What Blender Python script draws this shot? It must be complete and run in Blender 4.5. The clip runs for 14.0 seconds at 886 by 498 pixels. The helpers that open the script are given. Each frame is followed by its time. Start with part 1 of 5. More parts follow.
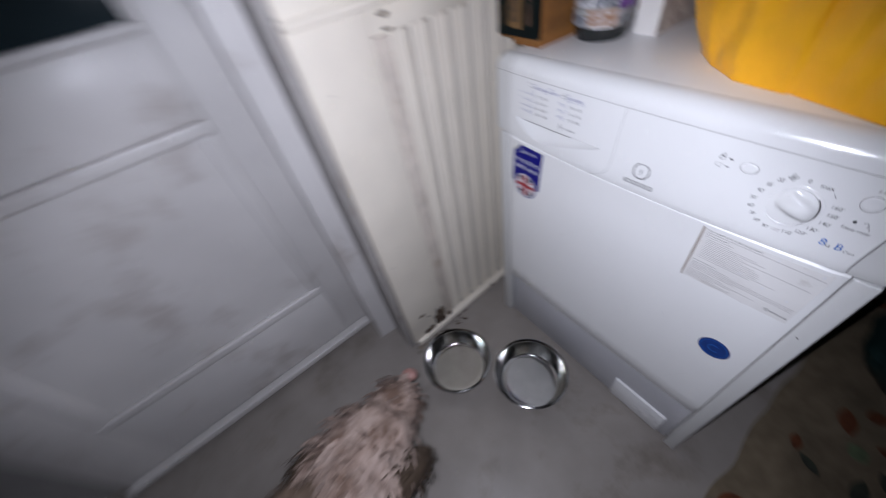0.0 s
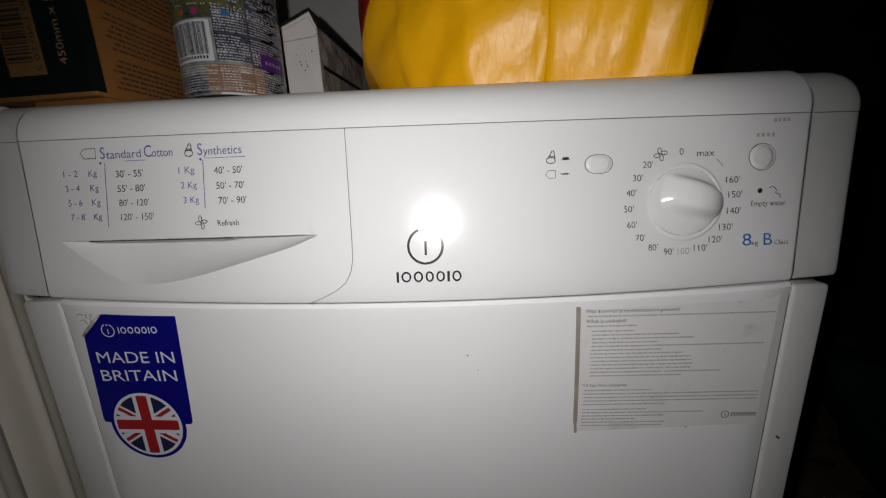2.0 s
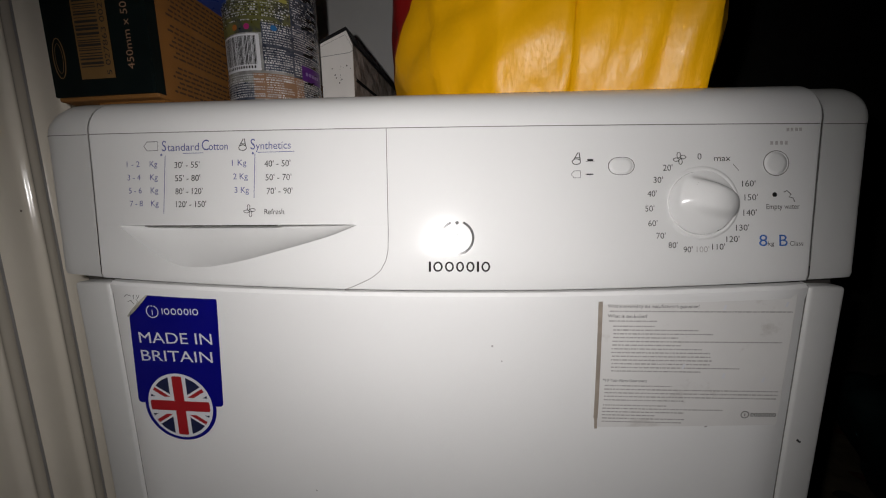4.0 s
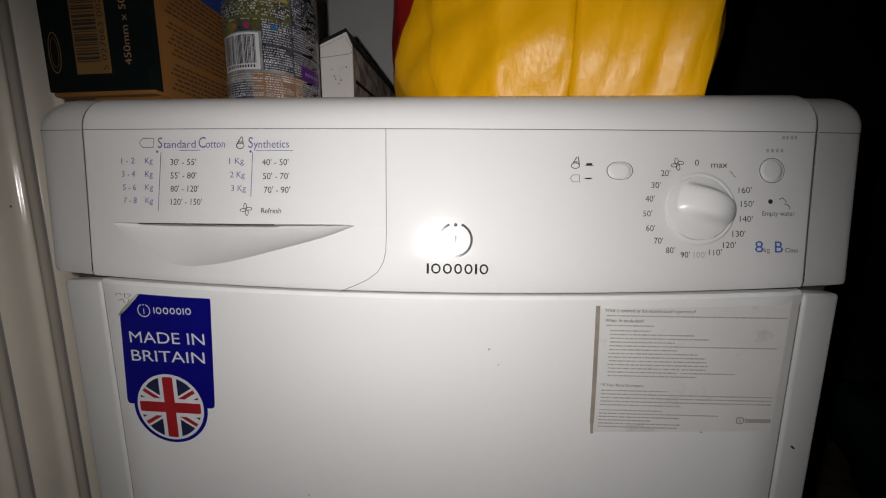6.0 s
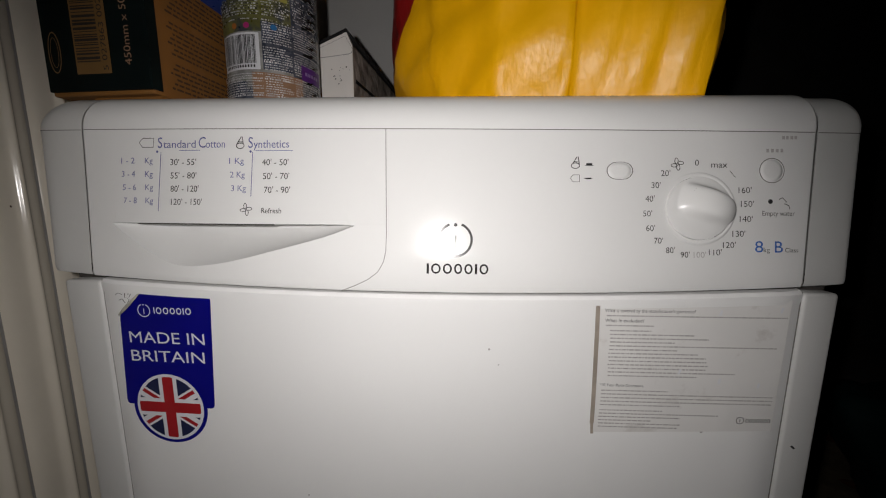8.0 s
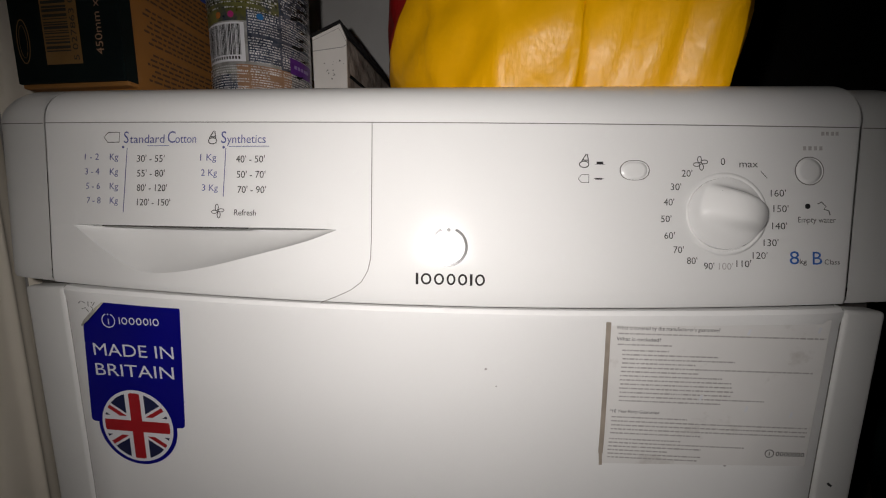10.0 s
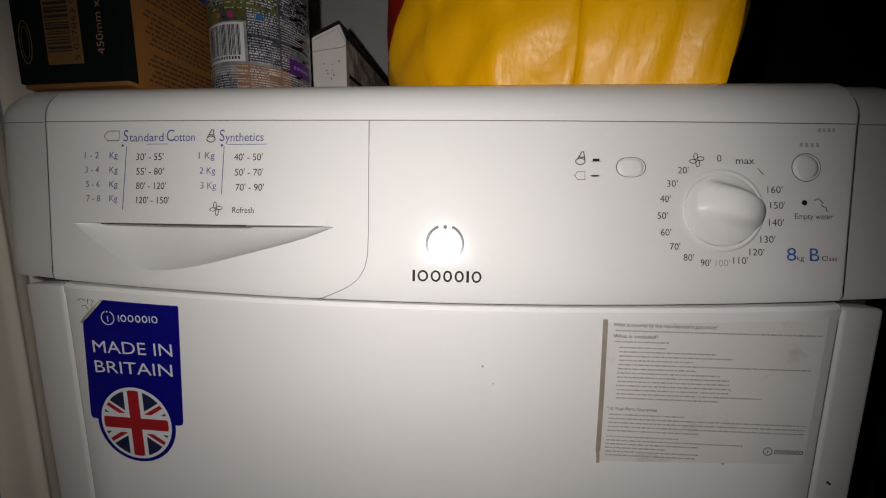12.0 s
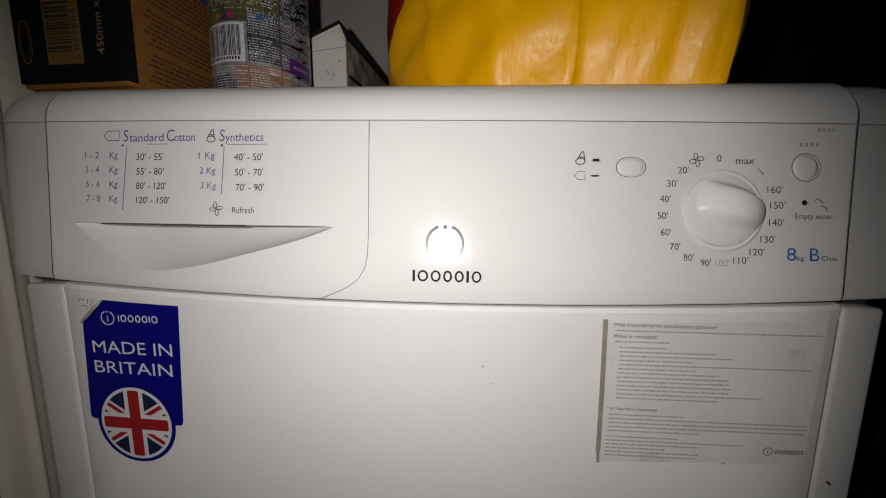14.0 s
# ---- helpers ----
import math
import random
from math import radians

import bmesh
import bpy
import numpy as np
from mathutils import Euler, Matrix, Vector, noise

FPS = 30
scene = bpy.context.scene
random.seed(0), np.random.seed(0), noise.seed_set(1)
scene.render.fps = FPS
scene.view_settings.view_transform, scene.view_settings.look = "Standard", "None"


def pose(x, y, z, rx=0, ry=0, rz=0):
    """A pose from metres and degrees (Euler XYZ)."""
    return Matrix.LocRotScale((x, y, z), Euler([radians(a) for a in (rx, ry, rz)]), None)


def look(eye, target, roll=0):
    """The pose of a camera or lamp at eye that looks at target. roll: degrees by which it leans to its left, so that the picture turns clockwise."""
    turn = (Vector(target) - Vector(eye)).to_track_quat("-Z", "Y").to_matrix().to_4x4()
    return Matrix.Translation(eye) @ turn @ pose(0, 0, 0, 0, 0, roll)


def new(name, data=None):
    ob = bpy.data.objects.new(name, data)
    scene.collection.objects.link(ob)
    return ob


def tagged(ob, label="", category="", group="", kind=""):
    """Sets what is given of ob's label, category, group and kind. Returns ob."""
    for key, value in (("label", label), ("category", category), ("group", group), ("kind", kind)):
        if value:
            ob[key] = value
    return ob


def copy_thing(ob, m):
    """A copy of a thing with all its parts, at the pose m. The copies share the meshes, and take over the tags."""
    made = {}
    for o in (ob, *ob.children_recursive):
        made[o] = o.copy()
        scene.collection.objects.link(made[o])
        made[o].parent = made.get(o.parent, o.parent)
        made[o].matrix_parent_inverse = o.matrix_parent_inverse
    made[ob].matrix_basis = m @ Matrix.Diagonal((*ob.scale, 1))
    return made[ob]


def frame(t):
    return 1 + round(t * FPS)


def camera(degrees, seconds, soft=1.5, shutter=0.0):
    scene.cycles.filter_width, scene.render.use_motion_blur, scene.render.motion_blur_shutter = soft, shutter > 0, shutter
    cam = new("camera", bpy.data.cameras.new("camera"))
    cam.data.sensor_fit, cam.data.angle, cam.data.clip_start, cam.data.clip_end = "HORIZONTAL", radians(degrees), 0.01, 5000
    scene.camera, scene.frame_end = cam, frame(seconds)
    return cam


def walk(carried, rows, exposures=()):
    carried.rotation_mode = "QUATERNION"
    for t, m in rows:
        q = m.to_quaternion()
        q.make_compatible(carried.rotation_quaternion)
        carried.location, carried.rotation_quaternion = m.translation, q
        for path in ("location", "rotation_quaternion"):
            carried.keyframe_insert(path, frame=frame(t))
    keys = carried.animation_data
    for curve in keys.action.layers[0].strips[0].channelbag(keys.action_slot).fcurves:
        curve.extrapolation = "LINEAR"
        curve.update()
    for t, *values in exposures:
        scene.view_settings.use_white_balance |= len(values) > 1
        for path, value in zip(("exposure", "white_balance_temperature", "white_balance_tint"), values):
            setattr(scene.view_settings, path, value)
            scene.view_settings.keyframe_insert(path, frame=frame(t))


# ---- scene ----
PATH = [
    (0, (0.2207, -0.4776, 1.0563), (-0.4002, -0.1510, 0.3437), -12.39),
    (0.1, (0.1607, -0.4376, 1.0316), (-0.3845, -0.0498, 0.2884), -11.71),
    (0.3, (0.0988, -0.3674, 1.0019), (-0.3376, 0.1279, 0.2507), -10.12),
    (0.5, (0.0609, -0.3003, 0.9846), (-0.3291, 0.2573, 0.2518), -12.75),
    (0.7, (0.0463, -0.2478, 0.9677), (-0.3369, 0.3542, 0.2671), -14.40),
    (0.9, (0.0368, -0.2070, 0.9326), (-0.2417, 0.4665, 0.2480), -8.91),
    (1, (0.0391, -0.1962, 0.9093), (-0.2426, 0.4805, 0.2290), -9.74),
    (1.1, (0.0322, -0.1942, 0.8878), (-0.2346, 0.5131, 0.2331), -9.27),
    (1.2, (0.0293, -0.1959, 0.8723), (-0.2122, 0.5649, 0.2700), -7.91),
    (1.3, (0.0354, -0.1939, 0.8498), (-0.1833, 0.5977, 0.2793), -8.93),
    (1.5, (0.0249, -0.2033, 0.8345), (-0.1177, 0.6753, 0.3787), -4.15),
    (1.7, (0.0408, -0.2039, 0.8247), (-0.0824, 0.7129, 0.4448), -4.89),
    (2, (0.0473, -0.2320, 0.7762), (-0.0061, 0.7435, 0.5629), -2.37),
    (2.5, (0.0501, -0.2381, 0.7615), (-0.0059, 0.7459, 0.5922), -2.45),
    (3, (0.0392, -0.2519, 0.7613), (-0.0354, 0.7313, 0.5947), -1.64),
    (5.3, (0.0281, -0.2505, 0.7584), (-0.0286, 0.7375, 0.6146), 0.21),
    (7, (0.0281, -0.2505, 0.7584), (-0.0286, 0.7375, 0.6146), 0.21),
    (8.5, (0.0281, -0.2505, 0.7584), (-0.0286, 0.7375, 0.6146), 0.21),
    (8.7, (0.0292, -0.2456, 0.7593), (-0.0318, 0.7427, 0.6198), 0.26),
    (10.8, (0.0369, -0.2224, 0.7566), (-0.0343, 0.7655, 0.6193), 0.56),
    (11, (0.0375, -0.2226, 0.7557), (-0.0335, 0.7659, 0.6222), 0.51),
    (11.5, (0.0381, -0.2243, 0.7564), (-0.0285, 0.7644, 0.6221), 0.55),
    (12, (0.0382, -0.2244, 0.7559), (-0.0362, 0.7638, 0.6218), 0.52),
    (14, (0.0382, -0.2244, 0.7559), (-0.0362, 0.7638, 0.6218), 0.52),
]
cam = camera(106.23, 14.0, soft=1.1, shutter=0.55)
poses = [(t, look(eye, target, roll)) for t, eye, target, roll in PATH]
walk(cam, poses, exposures=[
    (0.0, 3.25, 5620, 18), (0.3, 2.55, 5650, 16), (0.5, 2.0, 5720, 14), (0.9, 1.30, 5900, 13), (1.1, 1.00, 5950, 13), (1.5, 0.42, 6150, 13), (2.0, 0.33, 6400, 13), (3.0, 0.62, 6500, 13), (8.7, 0.62, 6620, 13), (11.0, 0.29, 6720, 14), (14.0, 0.29, 6720, 14)])

# ---- world: a dark house at night, next to no light but the hand-held torch ----
world = bpy.data.worlds.new("night")
scene.world = world
world.use_nodes = True
world.node_tree.nodes["Background"].inputs[0].default_value = (0.5, 0.6, 0.8, 1)
world.node_tree.nodes["Background"].inputs[1].default_value = 0.0015
TORCH = 2450.0


# ---- materials ----
def mat(name, color, rough=0.5, metal=0.0, vary=0.12, scale=12.0, bump=0.0, bump_scale=180.0, dirt=None, dirt_at=0.62, dirt_scale=5.0, coat=0.0, rough_vary=0.1, spec=0.5, transmission=0.0, ior=1.45, bump_dist=0.002):
    m = bpy.data.materials.new(name)
    m.use_nodes = True
    nt = m.node_tree
    b = nt.nodes["Principled BSDF"]
    L = nt.links.new
    co = nt.nodes.new("ShaderNodeTexCoord")
    n1 = nt.nodes.new("ShaderNodeTexNoise")
    n1.inputs["Scale"].default_value = scale
    n1.inputs["Detail"].default_value = 6
    L(co.outputs["Object"], n1.inputs["Vector"])
    ramp = nt.nodes.new("ShaderNodeValToRGB")
    ramp.color_ramp.elements[0].position, ramp.color_ramp.elements[1].position = 0.3, 0.7
    ramp.color_ramp.elements[0].color = (*[c * (1 - vary) for c in color], 1)
    ramp.color_ramp.elements[1].color = (*[min(1, c * (1 + vary * 0.5)) for c in color], 1)
    L(n1.outputs["Fac"], ramp.inputs["Fac"])
    out = ramp.outputs["Color"]
    if dirt:
        n2 = nt.nodes.new("ShaderNodeTexNoise")
        n2.inputs["Scale"].default_value = dirt_scale
        n2.inputs["Detail"].default_value = 9
        n2.inputs["Roughness"].default_value = 0.65
        L(co.outputs["Object"], n2.inputs["Vector"])
        r2 = nt.nodes.new("ShaderNodeValToRGB")
        r2.color_ramp.elements[0].position, r2.color_ramp.elements[1].position = dirt_at - 0.06, dirt_at + 0.12
        L(n2.outputs["Fac"], r2.inputs["Fac"])
        mix = nt.nodes.new("ShaderNodeMix")
        mix.data_type = "RGBA"
        L(r2.outputs["Color"], mix.inputs["Factor"])
        L(out, mix.inputs["A"])
        mix.inputs["B"].default_value = (*dirt, 1)
        out = mix.outputs["Result"]
    L(out, b.inputs["Base Color"])
    b.inputs["Metallic"].default_value = metal
    b.inputs["Specular IOR Level"].default_value = spec
    b.inputs["Coat Weight"].default_value = coat
    b.inputs["Transmission Weight"].default_value = transmission
    b.inputs["IOR"].default_value = ior
    mr = nt.nodes.new("ShaderNodeMapRange")
    mr.inputs["To Min"].default_value, mr.inputs["To Max"].default_value = max(0.02, rough - rough_vary), min(1, rough + rough_vary)
    n3 = nt.nodes.new("ShaderNodeTexNoise")
    n3.inputs["Scale"].default_value = scale * 4
    L(co.outputs["Object"], n3.inputs["Vector"])
    L(n3.outputs["Fac"], mr.inputs["Value"])
    L(mr.outputs["Result"], b.inputs["Roughness"])
    if bump:
        n4 = nt.nodes.new("ShaderNodeTexNoise")
        n4.inputs["Scale"].default_value = bump_scale
        n4.inputs["Detail"].default_value = 4
        L(co.outputs["Object"], n4.inputs["Vector"])
        bp = nt.nodes.new("ShaderNodeBump")
        bp.inputs["Strength"].default_value = bump
        bp.inputs["Distance"].default_value = bump_dist
        L(n4.outputs["Fac"], bp.inputs["Height"])
        L(bp.outputs["Normal"], b.inputs["Normal"])
    return m


ENAMEL = mat("white_enamel", (0.84, 0.84, 0.83), 0.30, vary=0.02, scale=6, bump=0.03, bump_scale=500, rough_vary=0.04)
PLASTIC = mat("white_plastic", (0.72, 0.72, 0.71), 0.17, vary=0.02, scale=8, bump=0.02, bump_scale=900, rough_vary=0.03)
CAPS = mat("cap_plastic", (0.60, 0.60, 0.585), 0.3, vary=0.03, scale=8, rough_vary=0.05)
PLINTH = mat("plinth_plastic", (0.50, 0.50, 0.52), 0.35, vary=0.06, scale=10, dirt=(0.25, 0.23, 0.2), dirt_at=0.68)
FLAP = mat("flap_plastic", (0.78, 0.78, 0.78), 0.3, vary=0.03)
DARK_GAP = mat("dark_gap", (0.05, 0.045, 0.04), 0.8, vary=0.3)
SEAM = mat("seam_shadow", (0.20, 0.19, 0.18), 0.8, vary=0.2)
# paler than SEAM: the soft shade in the left joint, given as a grey
JOINT = mat("soft_shade_joint", (0.40, 0.39, 0.37), 0.7, vary=0.2)
INK_GLOSS = mat("glossy_ink", (0.035, 0.032, 0.032), 0.17, vary=0.15, scale=300, rough_vary=0.02, coat=0.6)
INK = mat("black_ink", (0.015, 0.015, 0.016), 0.5, vary=0.2, scale=300)
INK_GREY = mat("grey_ink", (0.035, 0.032, 0.032), 0.55, vary=0.2, scale=300)
INK_BLUE = mat("blue_ink", (0.10, 0.11, 0.28), 0.5, vary=0.2, scale=300)
INK_SKY = mat("bright_blue_ink", (0.03, 0.13, 0.45), 0.5, vary=0.2, scale=300)
INK_FAINT = mat("faint_ink", (0.42, 0.40, 0.39), 0.6, vary=0.2, scale=300)
INK_MID = mat("worn_ink", (0.055, 0.052, 0.05), 0.6, vary=0.3, scale=300)
STICK_BLUE = mat("sticker_blue", (0.003, 0.003, 0.19), 0.4, vary=0.08, scale=30, rough_vary=0.03, spec=0.25)
STICK_WHITE = mat("sticker_white", (0.72, 0.73, 0.76), 0.4, vary=0.03)
STICK_RED = mat("sticker_red", (0.36, 0.012, 0.018), 0.4, vary=0.08, scale=60)
STICK_NAVY = mat("sticker_navy", (0.012, 0.016, 0.06), 0.4, vary=0.1)
PEEL = mat("peeled_backing", (0.5, 0.48, 0.43), 0.7, vary=0.4, scale=200, bump=0.4)
OVAL = mat("oval_blue", (0.008, 0.04, 0.22), 0.35, vary=0.2, scale=60)
PAPER = mat("label_film", (0.75, 0.74, 0.72), 0.5, vary=0.05, scale=25, dirt=(0.47, 0.44, 0.40), dirt_at=0.66, dirt_scale=30)
PAPER_EDGE = mat("label_edge", (0.34, 0.29, 0.24), 0.7, vary=0.2, scale=80)
METAL = mat("hinge_metal", (0.7, 0.7, 0.7), 0.25, metal=1.0, vary=0.05)
WALL_LIGHT = mat("light_grey_wall", (0.74, 0.73, 0.71), 0.8, vary=0.06, scale=9, bump=0.2)
PAINT = mat("cream_gloss_paint", (0.74, 0.685, 0.585), 0.15, vary=0.06, scale=7, rough_vary=0.05, bump=0.08, bump_scale=60, dirt=(0.47, 0.40, 0.30), dirt_at=0.70, dirt_scale=6)
PAINT_FLAT = mat("cream_worn_paint", (0.74, 0.685, 0.585), 0.42, vary=0.07, scale=7, bump=0.12, bump_scale=60, dirt=(0.47, 0.40, 0.30), dirt_at=0.70, dirt_scale=6)
PAINT_OLD = mat("stained_paint", (0.60, 0.54, 0.465), 0.5, vary=0.18, scale=20, bump=0.3, bump_scale=80, dirt=(0.44, 0.36, 0.27), dirt_at=0.60, dirt_scale=14)
DOOR_PAINT = mat("grey_white_door_paint", (0.62, 0.60, 0.585), 0.4, vary=0.08, scale=5, bump=0.15, bump_scale=40, dirt=(0.37, 0.33, 0.30), dirt_at=0.62, dirt_scale=4)
STRIP = mat("weather_strip", (0.60, 0.58, 0.56), 0.35, vary=0.06, scale=12, dirt=(0.3, 0.26, 0.22), dirt_at=0.68, dirt_scale=15)
# darker than the door paint: the recess's shade is put into this grey
REVEAL_SHADED = mat("shaded_reveal_paint", (0.36, 0.34, 0.32), 0.6, vary=0.12, scale=9, dirt=(0.16, 0.13, 0.11), dirt_at=0.58, dirt_scale=8)
PLASTER = mat("grey_plaster", (0.30, 0.29, 0.28), 0.85, vary=0.12, scale=9, bump=0.3)
# PLASTER made darker, so that the colour carries the gloom of the far room
UNLIT_WALL = mat("unlit_plaster", (0.12, 0.115, 0.11), 0.85, vary=0.15, scale=9, bump=0.3)
ROT = mat("rotten_wood", (0.07, 0.045, 0.03), 0.95, vary=0.7, scale=70, bump=0.9, bump_scale=120, dirt=(0.42, 0.36, 0.28), dirt_at=0.55, dirt_scale=60)
LINO = mat("grey_lino", (0.27, 0.245, 0.22), 0.36, vary=0.14, scale=9, bump=0.15, bump_scale=220, dirt=(0.17, 0.145, 0.12), dirt_at=0.60, dirt_scale=5)
STEEL = mat("brushed_steel", (0.50, 0.50, 0.49), 0.09, metal=1.0, vary=0.08, scale=30, bump=0.04, bump_scale=400)
BOX_BLACK = mat("black_carton", (0.005, 0.009, 0.009), 0.5, vary=0.3, scale=30, spec=0.08)
BOX_KRAFT = mat("kraft_carton", (0.23, 0.10, 0.022), 0.65, vary=0.12, scale=30, bump=0.15, dirt=(0.25, 0.12, 0.04), dirt_at=0.6, dirt_scale=20)
BOX_GOLD = mat("gold_print", (0.19, 0.105, 0.035), 0.5, vary=0.12, scale=40)
INK_BROWN = mat("brown_ink", (0.06, 0.03, 0.015), 0.6, vary=0.2, scale=200)
YELLOW = mat("yellow_polythene", (0.95, 0.47, 0.001), 0.40, vary=0.10, scale=14, bump=0.4, bump_scale=22, rough_vary=0.10, bump_dist=0.006)


def red_side(m):
    """The bag's printed red corner: red where x is small and high up, with a wavy border."""
    nt = m.node_tree
    b = nt.nodes["Principled BSDF"]
    old = b.inputs["Base Color"].links[0].from_socket
    co = nt.nodes.new("ShaderNodeTexCoord")
    sep = nt.nodes.new("ShaderNodeSeparateXYZ")
    nt.links.new(co.outputs["Object"], sep.inputs[0])
    nz = nt.nodes.new("ShaderNodeTexNoise")
    nz.inputs["Scale"].default_value = 22
    nt.links.new(co.outputs["Object"], nz.inputs["Vector"])

    def sums(a, k, c):
        n = nt.nodes.new("ShaderNodeMath")
        n.operation = "MULTIPLY_ADD"
        nt.links.new(a, n.inputs[0])
        n.inputs[1].default_value = k
        if isinstance(c, float):
            n.inputs[2].default_value = c
        else:
            nt.links.new(c, n.inputs[2])
        return n.outputs[0]

    val = sums(sep.outputs[2], -0.55, 0.058)
    val = sums(nz.outputs["Fac"], 0.022, val)
    val = sums(sep.outputs[0], 1.0, val)
    ramp = nt.nodes.new("ShaderNodeMapRange")
    ramp.inputs["From Min"].default_value, ramp.inputs["From Max"].default_value = -0.0255, -0.0245
    ramp.inputs["To Min"].default_value, ramp.inputs["To Max"].default_value = 1.0, 0.0
    nt.links.new(val, ramp.inputs["Value"])
    mix = nt.nodes.new("ShaderNodeMix")
    mix.data_type = "RGBA"
    nt.links.new(ramp.outputs["Result"], mix.inputs["Factor"])
    nt.links.new(old, mix.inputs["A"])
    mix.inputs["B"].default_value = (0.34, 0.010, 0.010, 1)
    nt.links.new(mix.outputs["Result"], b.inputs["Base Color"])


red_side(YELLOW)


def streaks(m, across, along, strength, dist):
    """Fine upright wrinkles added on top of a material's relief."""
    nt = m.node_tree
    b = nt.nodes["Principled BSDF"]
    co = nt.nodes.new("ShaderNodeTexCoord")
    mp = nt.nodes.new("ShaderNodeMapping")
    mp.inputs["Scale"].default_value = (across, across, along)
    nt.links.new(co.outputs["Object"], mp.inputs["Vector"])
    nz = nt.nodes.new("ShaderNodeTexNoise")
    nz.inputs["Scale"].default_value = 1.0
    nz.inputs["Detail"].default_value = 3
    nt.links.new(mp.outputs["Vector"], nz.inputs["Vector"])
    bp = nt.nodes.new("ShaderNodeBump")
    bp.inputs["Strength"].default_value = strength
    bp.inputs["Distance"].default_value = dist
    nt.links.new(nz.outputs["Fac"], bp.inputs["Height"])
    if b.inputs["Normal"].links:
        nt.links.new(b.inputs["Normal"].links[0].from_socket, bp.inputs["Normal"])
    nt.links.new(bp.outputs["Normal"], b.inputs["Normal"])


streaks(YELLOW, 200, 16, 0.22, 0.002)
CARTON = mat("white_carton", (0.86, 0.83, 0.79), 0.5, vary=0.06, scale=20, dirt=(0.35, 0.32, 0.28), dirt_at=0.72, dirt_scale=60)
CARTON_SIDE = mat("printed_carton", (0.50, 0.43, 0.37), 0.18, vary=0.5, scale=28, bump=0.7, bump_scale=38, bump_dist=0.008, dirt=(0.14, 0.11, 0.09), dirt_at=0.60, dirt_scale=24)
BLUE_WRAP = mat("blue_wrap", (0.02, 0.06, 0.30), 0.3, vary=0.3, scale=40)
LABEL = mat("dark_print_label", (0.07, 0.085, 0.12), 0.28, vary=0.5, scale=45, dirt=(0.30, 0.27, 0.22), dirt_at=0.60, dirt_scale=38)
LABEL_GREY = mat("grey_print_label", (0.32, 0.32, 0.31), 0.28, vary=0.3, scale=45, dirt=(0.16, 0.18, 0.10), dirt_at=0.58, dirt_scale=40)
LABEL_BROWN = mat("brown_print", (0.30, 0.17, 0.10), 0.4, vary=0.2, scale=60)
PURPLE = mat("purple_print", (0.10, 0.02, 0.22), 0.4, vary=0.3, scale=150)
CLEAR = mat("clear_bottle", (0.018, 0.02, 0.02), 0.08, vary=0.1, spec=0.5, rough_vary=0.02)
CAP_WHITE = mat("cap_white", (0.7, 0.7, 0.7), 0.4)
DOT_PINK = mat("pink_dot", (0.45, 0.03, 0.18), 0.4)
DOT_ORANGE = mat("orange_dot", (0.4, 0.14, 0.03), 0.4)
DOT_BLUE = mat("blue_dot", (0.02, 0.16, 0.42), 0.4)
GLASS = mat("night_glass", (0.02, 0.03, 0.035), 0.06, vary=0.1, spec=0.6, rough_vary=0.02)
FABRIC = mat("cream_fabric", (0.16, 0.125, 0.08), 0.95, vary=0.25, scale=30, bump=0.5, bump_scale=400)
LEAF_RUST = mat("rust_motif", (0.13, 0.04, 0.014), 0.95, vary=0.4, scale=50, bump=0.4)
LEAF_DARK = mat("dark_motif", (0.035, 0.04, 0.028), 0.95, vary=0.4, scale=50, bump=0.4)
LEAF_GREEN = mat("green_motif", (0.10, 0.13, 0.07), 0.95, vary=0.4, scale=50, bump=0.4)
BAG_DARK = mat("dark_green_bag", (0.014, 0.035, 0.034), 0.45, vary=0.4, scale=12, bump=0.4, bump_scale=30)
FUR = mat("cream_fur", (0.50, 0.39, 0.33), 0.9, vary=0.35, scale=25, bump=0.6, bump_scale=300, dirt=(0.17, 0.11, 0.08), dirt_at=0.50, dirt_scale=16)
FUR_DARK = mat("dark_brown_fur", (0.06, 0.04, 0.025), 0.9, vary=0.4, scale=30, bump=0.6, bump_scale=300)
FUR_TAN = mat("tan_fur", (0.17, 0.12, 0.085), 0.9, vary=0.4, dirt=(0.34, 0.26, 0.20), dirt_at=0.58, dirt_scale=14, scale=30, bump=0.6, bump_scale=300)
NOSE = mat("pink_nose", (0.40, 0.22, 0.19), 0.4, vary=0.2)
LED = bpy.data.materials.new("torch_led")
LED.use_nodes = True
LED.node_tree.nodes["Principled BSDF"].inputs["Base Color"].default_value = (0, 0, 0, 1)
LED.node_tree.nodes["Principled BSDF"].inputs["Emission Color"].default_value = (1.0, 0.985, 0.96, 1)
LED.node_tree.nodes["Principled BSDF"].inputs["Emission Strength"].default_value = TORCH


# ---- mesh helpers ----
def link_mesh(name, verts, faces, material, parent=None, label="", smooth=False):
    me = bpy.data.meshes.new(name)
    me.from_pydata([tuple(v) for v in verts], [], [tuple(f) for f in faces])
    me.validate()
    me.update()
    for m in material if isinstance(material, (list, tuple)) else [material]:
        me.materials.append(m)
    if smooth:
        for p in me.polygons:
            p.use_smooth = True
    ob = new(name, me)
    if parent:
        ob.parent = parent
    if label:
        tagged(ob, label)
    return ob


